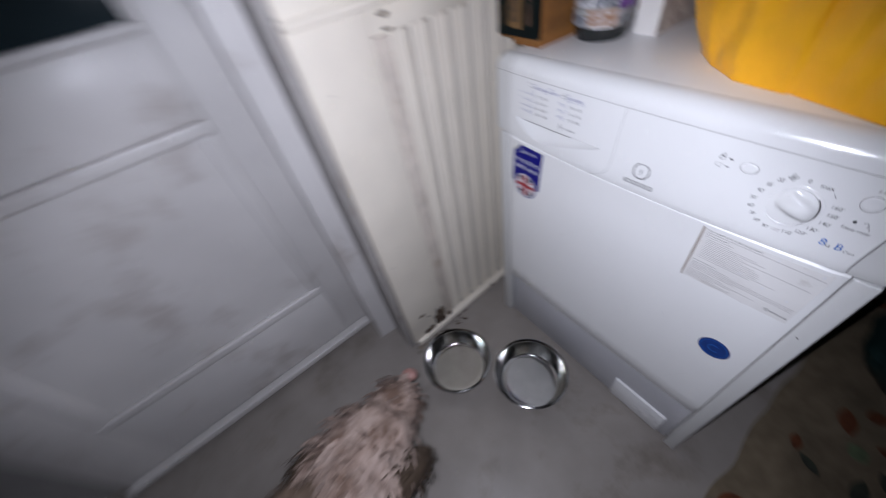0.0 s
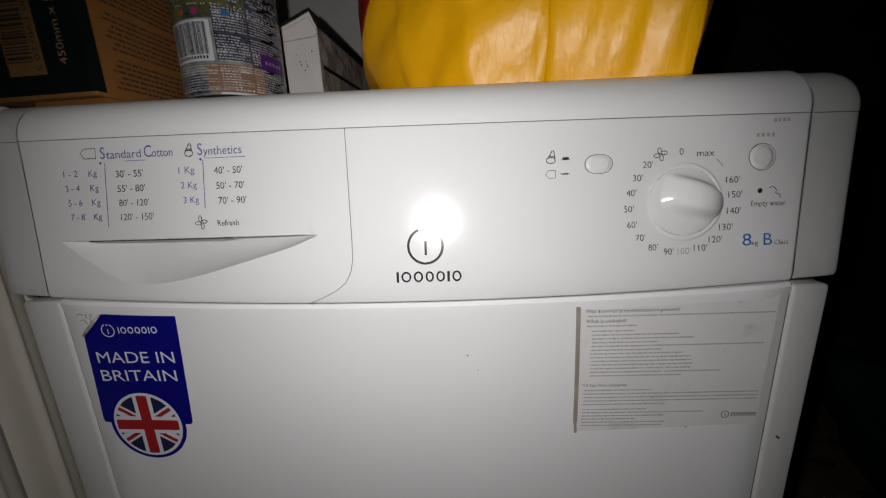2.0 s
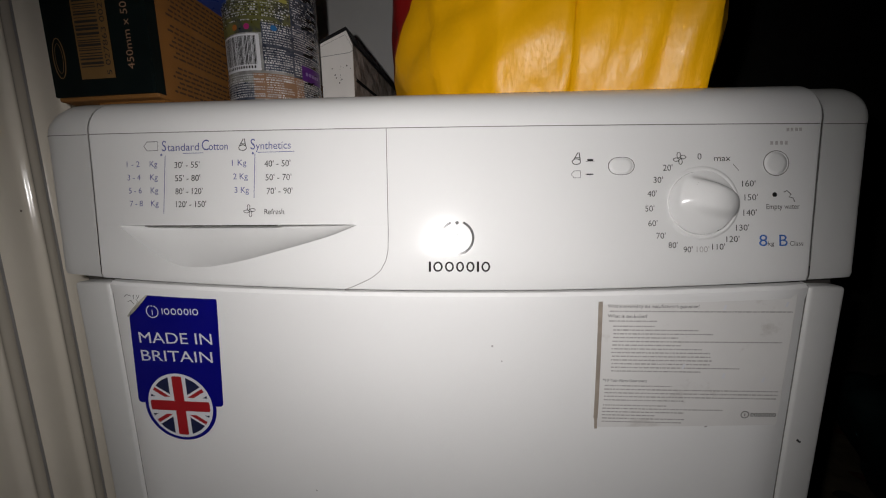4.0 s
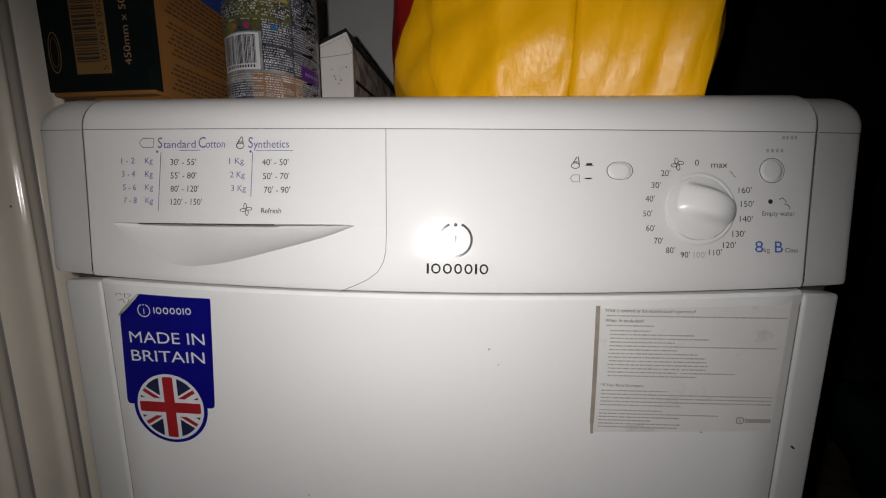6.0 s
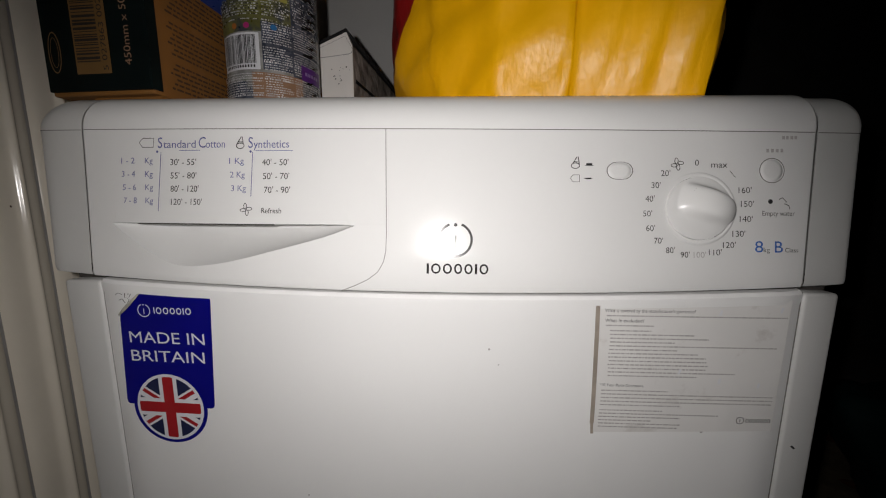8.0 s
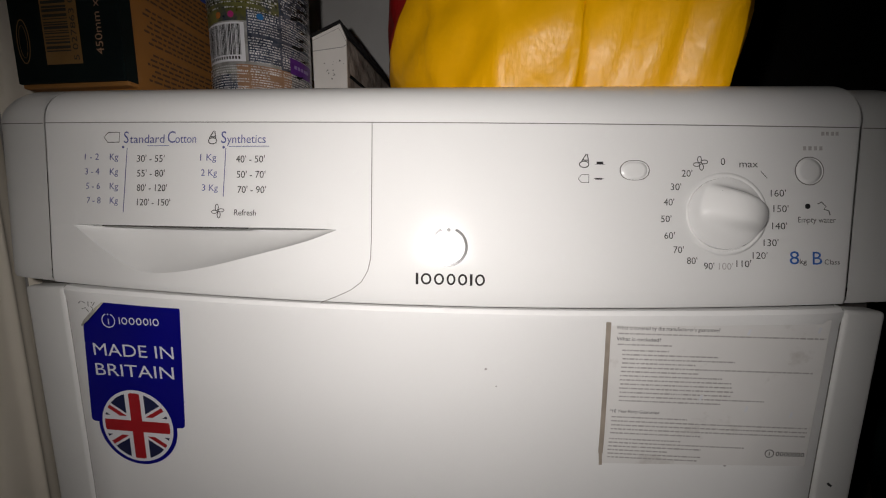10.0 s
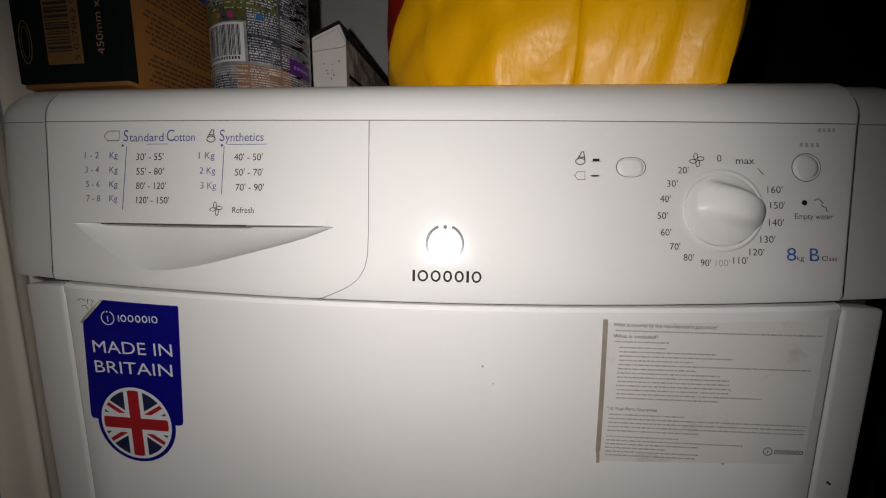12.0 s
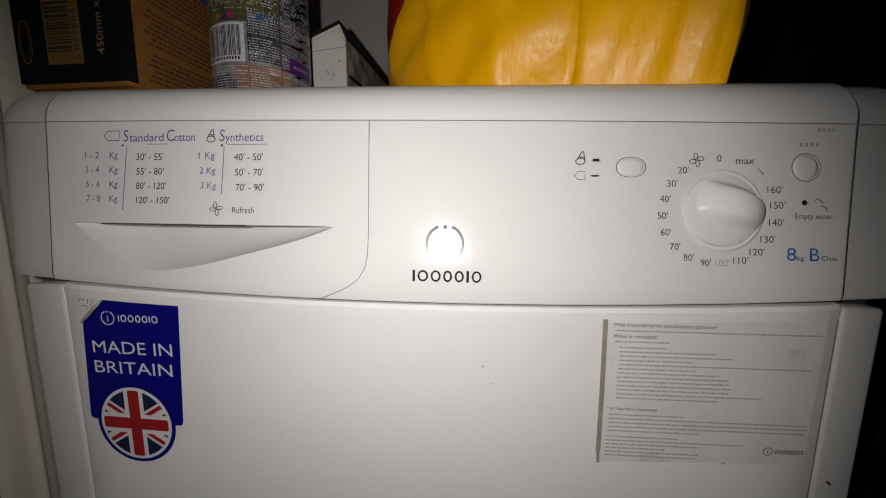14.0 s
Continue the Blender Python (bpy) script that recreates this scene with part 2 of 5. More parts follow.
def part(name, bm, material, parent=None, label="", smooth=False):
    me = bpy.data.meshes.new(name)
    bm.normal_update()
    bm.to_mesh(me)
    bm.free()
    for m in material if isinstance(material, (list, tuple)) else [material]:
        me.materials.append(m)
    if smooth:
        me.shade_smooth()
        me.set_sharp_from_angle(angle=radians(38))
    ob = new(name, me)
    if parent:
        ob.parent = parent
    if label:
        tagged(ob, label)
    return ob


def thing(name, label, category, at=None, group="", kind=""):
    ob = new(name)
    ob.empty_display_size = 0.05
    if at is not None:
        ob.matrix_basis = at
    return tagged(ob, label, category, group, kind)


def box_bm(x0, x1, y0, y1, z0, z1, bevel=0.0, seg=2, bm=None):
    own = bm is None
    b = bmesh.new()
    bmesh.ops.create_cube(b, size=1)
    for v in b.verts:
        v.co = Vector(((x0 + x1) / 2 + v.co.x * (x1 - x0), (y0 + y1) / 2 + v.co.y * (y1 - y0), (z0 + z1) / 2 + v.co.z * (z1 - z0)))
    if bevel:
        bmesh.ops.bevel(b, geom=b.edges[:], offset=bevel, segments=seg, affect="EDGES", profile=0.5)
    if own:
        return b
    me = bpy.data.meshes.new("tmp")
    b.to_mesh(me)
    b.free()
    bm.from_mesh(me)
    bpy.data.meshes.remove(me)
    return bm


def grid_faces(nu, nv, flip=False):
    f = []
    for i in range(nu - 1):
        for j in range(nv - 1):
            a = i * nv + j
            q = (a, a + nv, a + nv + 1, a + 1)
            f.append(q[::-1] if flip else q)
    return f


def lathe_bm(profile, seg=48, cap_start=False, cap_end=False):
    """profile: (radius, height) pairs, turned round z."""
    b = bmesh.new()
    rings = []
    for r, z in profile:
        rings.append([b.verts.new((r * math.cos(2 * math.pi * k / seg), r * math.sin(2 * math.pi * k / seg), z)) for k in range(seg)])
    for a, c in zip(rings, rings[1:]):
        for k in range(seg):
            b.faces.new((a[k], a[(k + 1) % seg], c[(k + 1) % seg], c[k]))
    if cap_start:
        b.faces.new(rings[0][::-1])
    if cap_end:
        b.faces.new(rings[-1])
    return b


# ---- prints that follow a surface y = surf(x, z) ----
def text_raw(s, size=1.0):
    cu = bpy.data.curves.new("tmp", "FONT")
    cu.body, cu.size, cu.resolution_u = s, size, 4
    ob = bpy.data.objects.new("tmp", cu)
    scene.collection.objects.link(ob)
    bpy.context.view_layer.update()
    me = bpy.data.meshes.new_from_object(ob.evaluated_get(bpy.context.evaluated_depsgraph_get()))
    bpy.data.objects.remove(ob)
    vs = [tuple(v.co) for v in me.vertices]
    fs = [tuple(p.vertices) for p in me.polygons]
    bpy.data.meshes.remove(me)
    bpy.data.curves.remove(cu)
    return vs, fs


class Print:
    """Ink gathered into one mesh: flat shapes in x, z, laid on a surface."""

    def __init__(self, surf, spread=0.0, warp=None):
        """spread: by how much the artwork widens, for each metre that the surface falls back from its middle."""
        self.v, self.f, self.surf, self.spread, self.warp = [], [], surf, spread, warp

    def shape(self, pts, faces):
        k = len(self.v)
        mx, mz = sum(q[0] for q in pts) / len(pts), sum(q[1] for q in pts) / len(pts)
        k2 = 1 + (self.surf(mx, mz) + 0.0104) * self.spread
        for x, z in pts:
            x, z = 0.028 + (x - 0.028) * k2, 0.758 + (z - 0.758) * k2
            if self.warp:
                x, z = self.warp(x, z)
            self.v.append((x, self.surf(x, z), z))
        self.f += [tuple(i + k for i in f) for f in faces]

    def text(self, s, x, z, height, width=None, align="l", turn=0.0):
        vs, fs = text_raw(s)
        if not vs:
            return
        x0, x1 = min(v[0] for v in vs), max(v[0] for v in vs)
        cap = 0.70
        sz = height / cap
        sx = width / (x1 - x0) if width else sz * 0.82
        off = {"l": 0, "c": -(x1 - x0) * sx / 2, "r": -(x1 - x0) * sx}[align]
        c, sn = math.cos(radians(turn)), math.sin(radians(turn))
        pts = []
        for a, b, _ in vs:
            u, w = (a - x0) * sx + off, b * sz
            pts.append((x + u * c - w * sn, z + u * sn + w * c))
        self.shape(pts, fs)

    def bar(self, x0, x1, z0, z1, n=4):
        pts, faces = [], []
        for i in range(n + 1):
            x = x0 + (x1 - x0) * i / n
            pts += [(x, z0), (x, z1)]
        for i in range(n):
            faces.append((2 * i, 2 * i + 2, 2 * i + 3, 2 * i + 1))
        self.shape(pts, faces)

    def line(self, path, w, closed=False):
        n = len(path)
        pts, faces = [], []
        for i, (x, z) in enumerate(path):
            a = path[(i - 1) % n] if closed or i > 0 else path[i]
            b = path[(i + 1) % n] if closed or i < n - 1 else path[i]
            dx, dz = b[0] - a[0], b[1] - a[1]
            d = math.hypot(dx, dz) or 1
            nx, nz = -dz / d * w / 2, dx / d * w / 2
            pts += [(x + nx, z + nz), (x - nx, z - nz)]
        for i in range(n if closed else n - 1):
            j = (i + 1) % n
            faces.append((2 * i, 2 * i + 1, 2 * j + 1, 2 * j))
        self.shape(pts, faces)

    def ring(self, x, z, r, w, a0=0, a1=360, n=32, rz=None):
        closed = a1 - a0 >= 360
        k = n if closed else n + 1
        self.line([(x + r * math.cos(radians(a0 + (a1 - a0) * i / n)), z + (rz or r) * math.sin(radians(a0 + (a1 - a0) * i / n))) for i in range(k)], w, closed)

    def disc(self, x, z, r, n=24, rz=None):
        self.shape([(x + r * math.cos(2 * math.pi * i / n), z + (rz or r) * math.sin(2 * math.pi * i / n)) for i in range(n)], [tuple(range(n))])

    def done(self, name, material, parent, label=""):
        ob = link_mesh(name, self.v, self.f, material, parent, label)
        return tagged(ob, kind="stuff") if len(self.f) > 60 else ob


# ---- setting ----
ZTOP = 0.842


def slab(name, x0, x1, y0, y1, z0, z1, material, label, category, parent=None):
    ob = part(name, box_bm(x0, x1, y0, y1, z0, z1), material, parent)
    return tagged(ob, label, category, kind="structure") if parent is None else ob


slab("floor", -0.75, 2.6, -2.4, 1.7, -0.1, 0.0, LINO, "worn grey-beige sheet flooring with dark scuffs", "floor")
slab("ceiling", -0.75, 2.6, -2.4, 1.7, 2.4, 2.5, PLASTER, "plain plaster ceiling in the dark", "ceiling")
slab("wall_north", -0.66, 0.31, 0.52, 0.78, 0.0, 2.4, WALL_LIGHT, "plain grey wall behind the tumble dryer", "wall")
slab("wall_far", -0.66, 2.6, 1.58, 1.7, 0.0, 2.4, UNLIT_WALL, "plain wall of the room beyond, its grey darkened for the missing light", "wall")
slab("wall_east", 2.48, 2.6, -2.4, 1.58, 0.0, 2.4, UNLIT_WALL, "plain wall, its grey darkened for the missing light", "wall")
slab("wall_south", -0.66, 2.48, -2.4, -2.28, 0.0, 2.4, PLASTER, "plain grey wall behind the viewer", "wall")

# the cream boarded wall beside the dryer; local y runs along it, local x is out of it
wall_m = Matrix.Translation((-0.410, 0.0, 0.0)) @ Matrix.Rotation(radians(4.2), 4, "Z")
west = tagged(part("wall_west", box_bm(-0.2, -0.012, -0.345, 0.66, 0, 2.4), PLASTER), "cream-painted boarded wall with fluted tongue-and-groove boards", "wall", kind="structure")
west.matrix_basis = wall_m


def board_bm(y0, y1, z0, z1, depth=0.0045):
    """A vertical board with eased edges and a round bead down its middle."""
    b = bmesh.new()
    w = y1 - y0
    prof = [(-0.0125, y0)]
    for i in range(43):
        u = i / 42
        crown = 1 - abs(2 * u - 1) ** 5
        bead = 0.0048 * math.exp(-((u - 0.62) / 0.085) ** 2)
        prof.append((-0.012 + depth * crown + bead, y0 + 0.0006 + (w - 0.0012) * u))
    prof.append((-0.0125, y1))
    lo = [b.verts.new((x, y, z0)) for x, y in prof]
    hi = [b.verts.new((x, y, z1)) for x, y in prof]
    for i in range(len(prof) - 1):
        b.faces.new((lo[i], lo[i + 1], hi[i + 1], hi[i]))
    b.faces.new(lo[::-1])
    b.faces.new(hi)
    return b


pitch = 0.0504
bm0 = part("board", board_bm(0, pitch - 0.0014, 0.03, 0.912), PAINT, west, smooth=True)
bm0.location = (0, -0.1625, 0)
for i in range(1, 4):
    o = bm0.copy()
    scene.collection.objects.link(o)
    o.location = (0, -0.1625 + pitch * i, 0)
tall = part("board", board_bm(0, pitch - 0.0014, 0.03, 2.05), PAINT, west, smooth=True)
tall.location = (0, -0.1625 + pitch * 4, 0)
for i in range(5, 16):
    o = tall.copy()
    scene.collection.objects.link(o)
    o.location = (0, -0.1625 + pitch * i, 0)
part("stile", box_bm(-0.014, 0.004, -0.345, -0.201, 0.02, 2.05, 0.004, 3), PAINT_FLAT, west, "plain cream-painted upright board with chipped foot", smooth=True)
part("stained_groove", box_bm(-0.014, -0.0025, -0.2015, -0.1630, 0.02, 0.912, 0.002), PAINT_OLD, west, "brown-stained groove between the boards", smooth=True)
part("top_rail", box_bm(-0.014, -0.0068, -0.2005, 0.0385, 0.9125, 0.956, 0.0015, 2), PAINT, west, smooth=True)
part("rail_moulding", box_bm(-0.014, 0.012, -0.345, 0.0385, 0.958, 0.974, 0.006, 3), PAINT, west, smooth=True)
part("ledge_gap", box_bm(-0.014, 0.001, -0.345, 0.0385, 0.9745, 0.979), DARK_GAP, west, "dark gap over the moulding")
part("upper_panel", box_bm(-0.014, -0.002, -0.200, 0.0385, 0.980, 2.05, 0.002), PAINT, west)
part("floor_bead", box_bm(-0.010, 0.016, -0.335, 0.65, 0.004, 0.028, 0.005, 3), PAINT, west, "thin white bead along the floor with a dark gap under it", smooth=True)


def rot_patch(name, cy, cz, w, h, seed, thick, parent):
    rnd = random.Random(seed)
    n = 22
    ring = []
    for k in range(n):
        a = 2 * math.pi * k / n
        r = 0.55 + 0.45 * rnd.random()
        ring.append((cy + w * r * math.cos(a), max(0.0, cz + h * r * math.sin(a))))
    v = [(thick, cy, cz)] + [(thick * 0.9 + 0.002 * rnd.random(), cy + (y - cy) * 0.6, cz + (z - cz) * 0.6) for y, z in ring] + [(0.0035, y, z) for y, z in ring]
    f = []
    for k in range(n):
        j = (k + 1) % n
        f.append((0, 1 + k, 1 + j))
        f.append((1 + k, 1 + n + k, 1 + n + j, 1 + j))
    link_mesh(name, v, f, ROT, parent, "dark flaking rot at the foot of the board")


rot_patch("rot", -0.222, 0.062, 0.032, 0.075, 3, 0.0065, west)
rot_patch("rot", -0.275, 0.030, 0.030, 0.030, 5, 0.006, west)
rot_patch("rot", -0.290, 0.135, 0.016, 0.012, 8, 0.005, west)
rot_patch("rot", -0.268, 0.110, 0.006, 0.006, 9, 0.005, west)
rot_patch("rot", -0.185, 0.030, 0.012, 0.030, 11, 0.006, west)
rot_patch("rot", 0.020, 0.018, 0.015, 0.012, 12, 0.018, west)
rot_patch("rot", -0.172, 0.944, 0.014, 0.006, 14, 0.005, west)
rot_patch("rot", -0.168, 0.921, 0.014, 0.0035, 15, 0.005, west)

# dark specks on the boards
rnd = random.Random(31)
sv, sf = [], []
for k in range(26):
    y = -0.1625 + pitch * (rnd.randrange(0, 6) + rnd.uniform(0.35, 0.65)) if k > 6 else rnd.uniform(-0.33, -0.21)
    z = rnd.uniform(0.35, 0.90)
    xx = 0.0046 if y < -0.2 else -0.0049
    r = rnd.uniform(0.0006, 0.0018)
    i0 = len(sv)
    sv += [(xx, y + r * math.cos(1.05 * q) * rnd.uniform(0.5, 1), z + r * math.sin(1.05 * q) * rnd.uniform(0.6, 1.3)) for q in range(6)]
    sf.append(tuple(range(i0, i0 + 6)))
link_mesh("specks", sv, sf, ROT, west, "scattered dark specks on the paint")["kind"] = "stuff"

# flakes of paint and wood on the floor by the rotten foot
rnd = random.Random(4)
fv, ff = [], []
for k in range(46):
    y = rnd.uniform(-0.36, -0.12)
    x = -0.372 - (y + 0.345) * 0.07 + abs(rnd.gauss(0, 0.022))
    s = rnd.uniform(0.002, 0.008)
    a = rnd.uniform(0, 6.3)
    i0 = len(fv)
    for q in range(4):
        fv.append((x + s * math.cos(a + q * 1.57) * rnd.uniform(0.5, 1), y + s * math.sin(a + q * 1.57), 0.0015 + 0.003 * rnd.random()))
    fv.append((x, y, 0.006))
    ff += [(i0 + q, i0 + (q + 1) % 4, i0 + 4) for q in range(4)]
tagged(link_mesh("paint_flakes", fv, ff, ROT), "small dark flakes of paint and rotten wood on the floor", "debris", kind="stuff")

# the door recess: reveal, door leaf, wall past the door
slab("reveal", -0.60, -0.3895, -0.362, -0.3475, 0.0, 2.05, REVEAL_SHADED, "door reveal with peeling paint, its grey darkened for the shade in the recess", "door frame")
slab("door_frame", -0.60, -0.500, -0.420, -0.3625, 0.0, 2.05, DOOR_PAINT, "grey-white painted door frame post", "door frame")
slab("wall_west_far", -0.75, -0.60, -2.28, -1.26, 0.0, 2.4, PLASTER, "plain wall past the door", "wall")
slab("wall_over_door", -0.75, -0.60, -1.26, -0.36, 2.05, 2.4, PLASTER, "plain wall above the door", "wall")
slab("threshold", -0.70, -0.604, -1.26, -0.362, 0.0, 0.012, REVEAL_SHADED, "worn threshold under the door, in the reveal's darkened grey", "threshold")
slab("outside_wall", -0.90, -0.76, -2.28, 0.7, 0.0, 2.4, PLASTER, "dark outer wall beyond the door glass", "wall")

door = tagged(new("door_1"), "grey-white half-glazed panelled door with scuffed paint", "door", kind="structure")
DY0, DY1, DX = -1.25, -0.370, -0.605
door.matrix_basis = Matrix.Translation((DX, DY1, 0)) @ Matrix.Rotation(radians(3), 4, "Z") @ Matrix.Translation((-DX, -DY1, 0))
# stiles, rails, panel, glass
part("stile", box_bm(DX - 0.04, DX, DY1 - 0.135, DY1, 0.014, 2.03, 0.003), DOOR_PAINT, door, smooth=True)
part("stile", box_bm(DX - 0.04, DX, DY0, DY0 + 0.135, 0.014, 2.03, 0.003), DOOR_PAINT, door, smooth=True)
part("bottom_rail", box_bm(DX - 0.04, DX, DY0 + 0.135, DY1 - 0.135, 0.014, 0.262, 0.003), DOOR_PAINT, door, smooth=True)
part("lock_rail", box_bm(DX - 0.04, DX, DY0 + 0.135, DY1 - 0.135, 0.838, 0.985, 0.003), DOOR_PAINT, door, smooth=True)
part("top_rail", box_bm(DX - 0.04, DX, DY0 + 0.135, DY1 - 0.135, 1.90, 2.03, 0.003), DOOR_PAINT, door, smooth=True)
part("panel", box_bm(DX - 0.032, DX - 0.010, DY0 + 0.130, DY1 - 0.130, 0.258, 0.842, 0.002), DOOR_PAINT, door)
for n, (y0, y1, z0, z1) in enumerate(((DY0 + 0.135, DY1 - 0.135, 0.262, 0.292), (DY0 + 0.135, DY1 - 0.135, 0.806, 0.836), (DY0 + 0.135, DY0 + 0.163, 0.292, 0.806), (DY1 - 0.163, DY1 - 0.135, 0.292, 0.806))):
    part("panel_moulding", box_bm(DX - 0.012, DX + 0.006, y0, y1, z0, z1, 0.007, 3), DOOR_PAINT, door, smooth=True)
for y0, y1, z0, z1 in ((DY0 + 0.135, DY1 - 0.135, 0.985, 1.003), (DY0 + 0.135, DY0 + 0.15, 1.003, 1.9), (DY1 - 0.15, DY1 - 0.135, 1.003, 1.9)):
    part("glazing_bead", box_bm(DX - 0.03, DX + 0.003, y0, y1, z0, z1, 0.004, 2), DOOR_PAINT, door, smooth=True)
part("pane", box_bm(DX - 0.026, DX - 0.020, DY0 + 0.145, DY1 - 0.145, 0.99, 1.90), GLASS, door, "dark window pane with night outside")
part("weather_strip", box_bm(DX + 0.0005, DX + 0.030, DY0 + 0.01, DY1 - 0.055, 0.016, 0.042, 0.005, 3), STRIP, door, "white strip along the foot of the door", smooth=True)

# ---- tumble dryer ----
W = 0.2995
LEAN = 0.011
WL, WR = 0.3075, 0.3015
dryer = thing("tumble_dryer", "white tumble dryer with control panel, stickers and scuffed front", "dryer", pose(0, 0, 0))


def yp(x, z=0.755):
    """The bowed panel leans back a little towards its top."""
    return -(0.003 + 0.008 * (1 - (x / 0.28) ** 2)) + 0.008 * (z - 0.755) / 0.11 + lean(z)


def lean(z):
    """How far the upper part of the panel falls back, up to the seam and round the top edge."""
    if z <= 0.8085:
        return LEAN * max(0.0, z - 0.715) / 0.11
    return LEAN * 0.0935 / 0.11 * math.sqrt(max(0.0, 1 - ((z - 0.8085) / 0.0335) ** 2))


def flare(x, z):
    """The panel widens a little as it falls back."""
    k = 1 + 4.1 * lean(z)
    return 0.028 + (x - 0.028) * k, 0.758 + (z - 0.758) * k


def panel_y(x, z):
    k = 1 + 4.1 * lean(z)
    return yp(0.028 + (x - 0.028) / k, 0.758 + (z - 0.758) / k)


def zs(x):
    """The seam under the rounded edge runs slightly out of level."""
    return 0.8085 - 0.0115 * x


def ztop(x):
    return ZTOP - 0.0085 * max(0.0, x + 0.30)


def zb(x):
    return 0.6985 - 0.0075 * (1 - (x / 0.28) ** 2)


def yd(x, z=0.5):
    return -(0.002 + 0.004 * (1 - (x / 0.28) ** 2))


HX0, HX1, HZ = -0.2444, -0.0508, 0.7398


def scoop_floor(x):
    """Lower edge of the drawer's grip."""
    if x <= HX0 or x >= HX1:
        return HZ
    pts = [(-0.2444, 0.7396), (-0.2235, 0.7245), (-0.2020, 0.7124), (-0.1842, 0.7080), (-0.1521, 0.7112), (-0.1068, 0.7223), (-0.0716, 0.7321), (-0.0508, 0.7398)]
    n = len(pts)
    slope = [(pts[min(i + 1, n - 1)][1] - pts[max(i - 1, 0)][1]) / (pts[min(i + 1, n - 1)][0] - pts[max(i - 1, 0)][0]) for i in range(n)]
    for i in range(n - 1):
        (a, za), (b, zc) = pts[i], pts[i + 1]
        if a <= x <= b:
            t, w = (x - a) / (b - a), b - a
            return min(HZ, za * (2 * t ** 3 - 3 * t * t + 1) + zc * (3 * t * t - 2 * t ** 3) + w * (slope[i] * (t ** 3 - 2 * t * t + t) + slope[i + 1] * (t ** 3 - t * t)))
    return HZ


ZS = 0.8085
XL, XR, XD = -0.2665, 0.2700, -0.0268
GROOVE = 0.0026


def fascia(name, x0, x1, nx, scoop=False, end=0, low=True, arc=True, material=PLASTIC, inset=0.0, label=""):
    """A stretch of the bowed control panel: its face (low) and the rounded front edge of the top (arc). end: -1 or 1 for the rounded outer ends."""
    cols = [x0 + (x1 - x0) * i / nx for i in range(nx + 1)]
    for g in () if end else (x0, x1):
        if min(abs(g - XL), abs(g - XR)) < 0.001:
            side = 1 if g == x0 else -1
            cols += [g + side * GROOVE * q for q in (0.04, 0.12, 0.25, 0.45, 0.7, 1.0)]
    cols = sorted(cols)
    vs = []
    for x in cols:
        col = []
        z0 = zb(x)
        near = min(abs(x - XL), abs(x - XR))
        dip = GROOVE - math.sqrt(max(0.0, GROOVE ** 2 - (GROOVE - near) ** 2)) if near < GROOVE and not end else 0.0
        if low:
            col += [(x, yp(x, z0) + 0.02, z0), (x, yp(x, z0) + 0.004, z0), (x, yp(x, z0) + 0.001, z0 + 0.001)]
            if scoop:
                fl = scoop_floor(x)
                q = min(1, max(0, HZ - fl) / 0.032)
                deep = 0.026 * (1 - (1 - q) ** 2) ** 0.8
                col += [(x, yp(x, z), z) for z in (z0 + 0.004 + (fl - z0 - 0.004) * k / 6 for k in range(0, 7))]
                for k in range(1, 13):
                    t = k / 12
                    z = fl + (HZ - fl) * t
                    col.append((x, yp(x, z) + deep * (1 - (1 - t) ** 1.5) ** 0.85, z))
                col.append((x, yp(x, HZ) + deep * 0.1, HZ + 0.0005))
                col += [(x, yp(x, min(ZS, z)), z) for z in (HZ + 0.0010 + (zs(x) - HZ - 0.0010) * k / 6 for k in range(0, 7))]
            else:
                col += [(x, yp(x, min(ZS, z)), z) for z in (z0 + 0.004 + (zs(x) - z0 - 0.004) * k / 12 for k in range(0, 13))]
        if arc:
            y, z1 = yp(x, min(ZS, zs(x))), zs(x)
            ry, rz = 0.034 - y, ztop(x) - z1
            for k in range(1 if low else 0, 15):
                a = math.pi / 2 * k / 14
                col.append((x, y + ry * (1 - math.cos(a)) + dip * math.cos(a), z1 + rz * math.sin(a) - dip * math.sin(a)))
        if low and dip:
            k = len(col) - (14 if arc else 0)
            col = [(a, b + dip, c) for a, b, c in col[:k]] + col[k:]
        if inset:
            col = [(a, b + inset, c) for a, b, c in col]
        if end:
            R, fall = (0.0085, 1.0) if end > 0 else (0.0155, 1.15)
            u = (WR if end > 0 else WL) - x * end
            if u < R:
                drop = R - math.sqrt(max(0, R * R - (R - u) ** 2))
                col = [(a, b + drop * 0.15, c - fall * drop * max(0.0, (c - 0.785) / (ZTOP - 0.785)) ** 3) for a, b, c in col]
        if end > 0:
            col = [(a, b, c - 0.0032 * max(0.0, (c - 0.785) / (ZTOP - 0.785)) ** 3) for a, b, c in col]
        if end:
            side = max(0.0, (x * end - 0.268) / 0.04)
            slim = 0.0035 if end < 0 else 0.0005
            col = [(a - end * slim * side * max(0.0, min(1.0, (0.815 - c) / 0.12)), b, c) for a, b, c in col]
        vs += [(flare(a, c)[0], b, flare(a, c)[1]) for a, b, c in col]
        nrow = len(col)
    bm = bmesh.new()
    bv = [bm.verts.new(v) for v in vs]
    for f in grid_faces(len(cols), nrow):
        bm.faces.new([bv[i] for i in f])
    if end:
        c = len(cols) - 1 if end > 0 else 0
        edge = [bv[c * nrow + k] for k in range(nrow)]
        back = [bm.verts.new((v.co.x, 0.04, v.co.z)) for v in edge]
        for k in range(nrow - 1):
            q = (edge[k], back[k], back[k + 1], edge[k + 1])
            bm.faces.new(q if end > 0 else q[::-1])
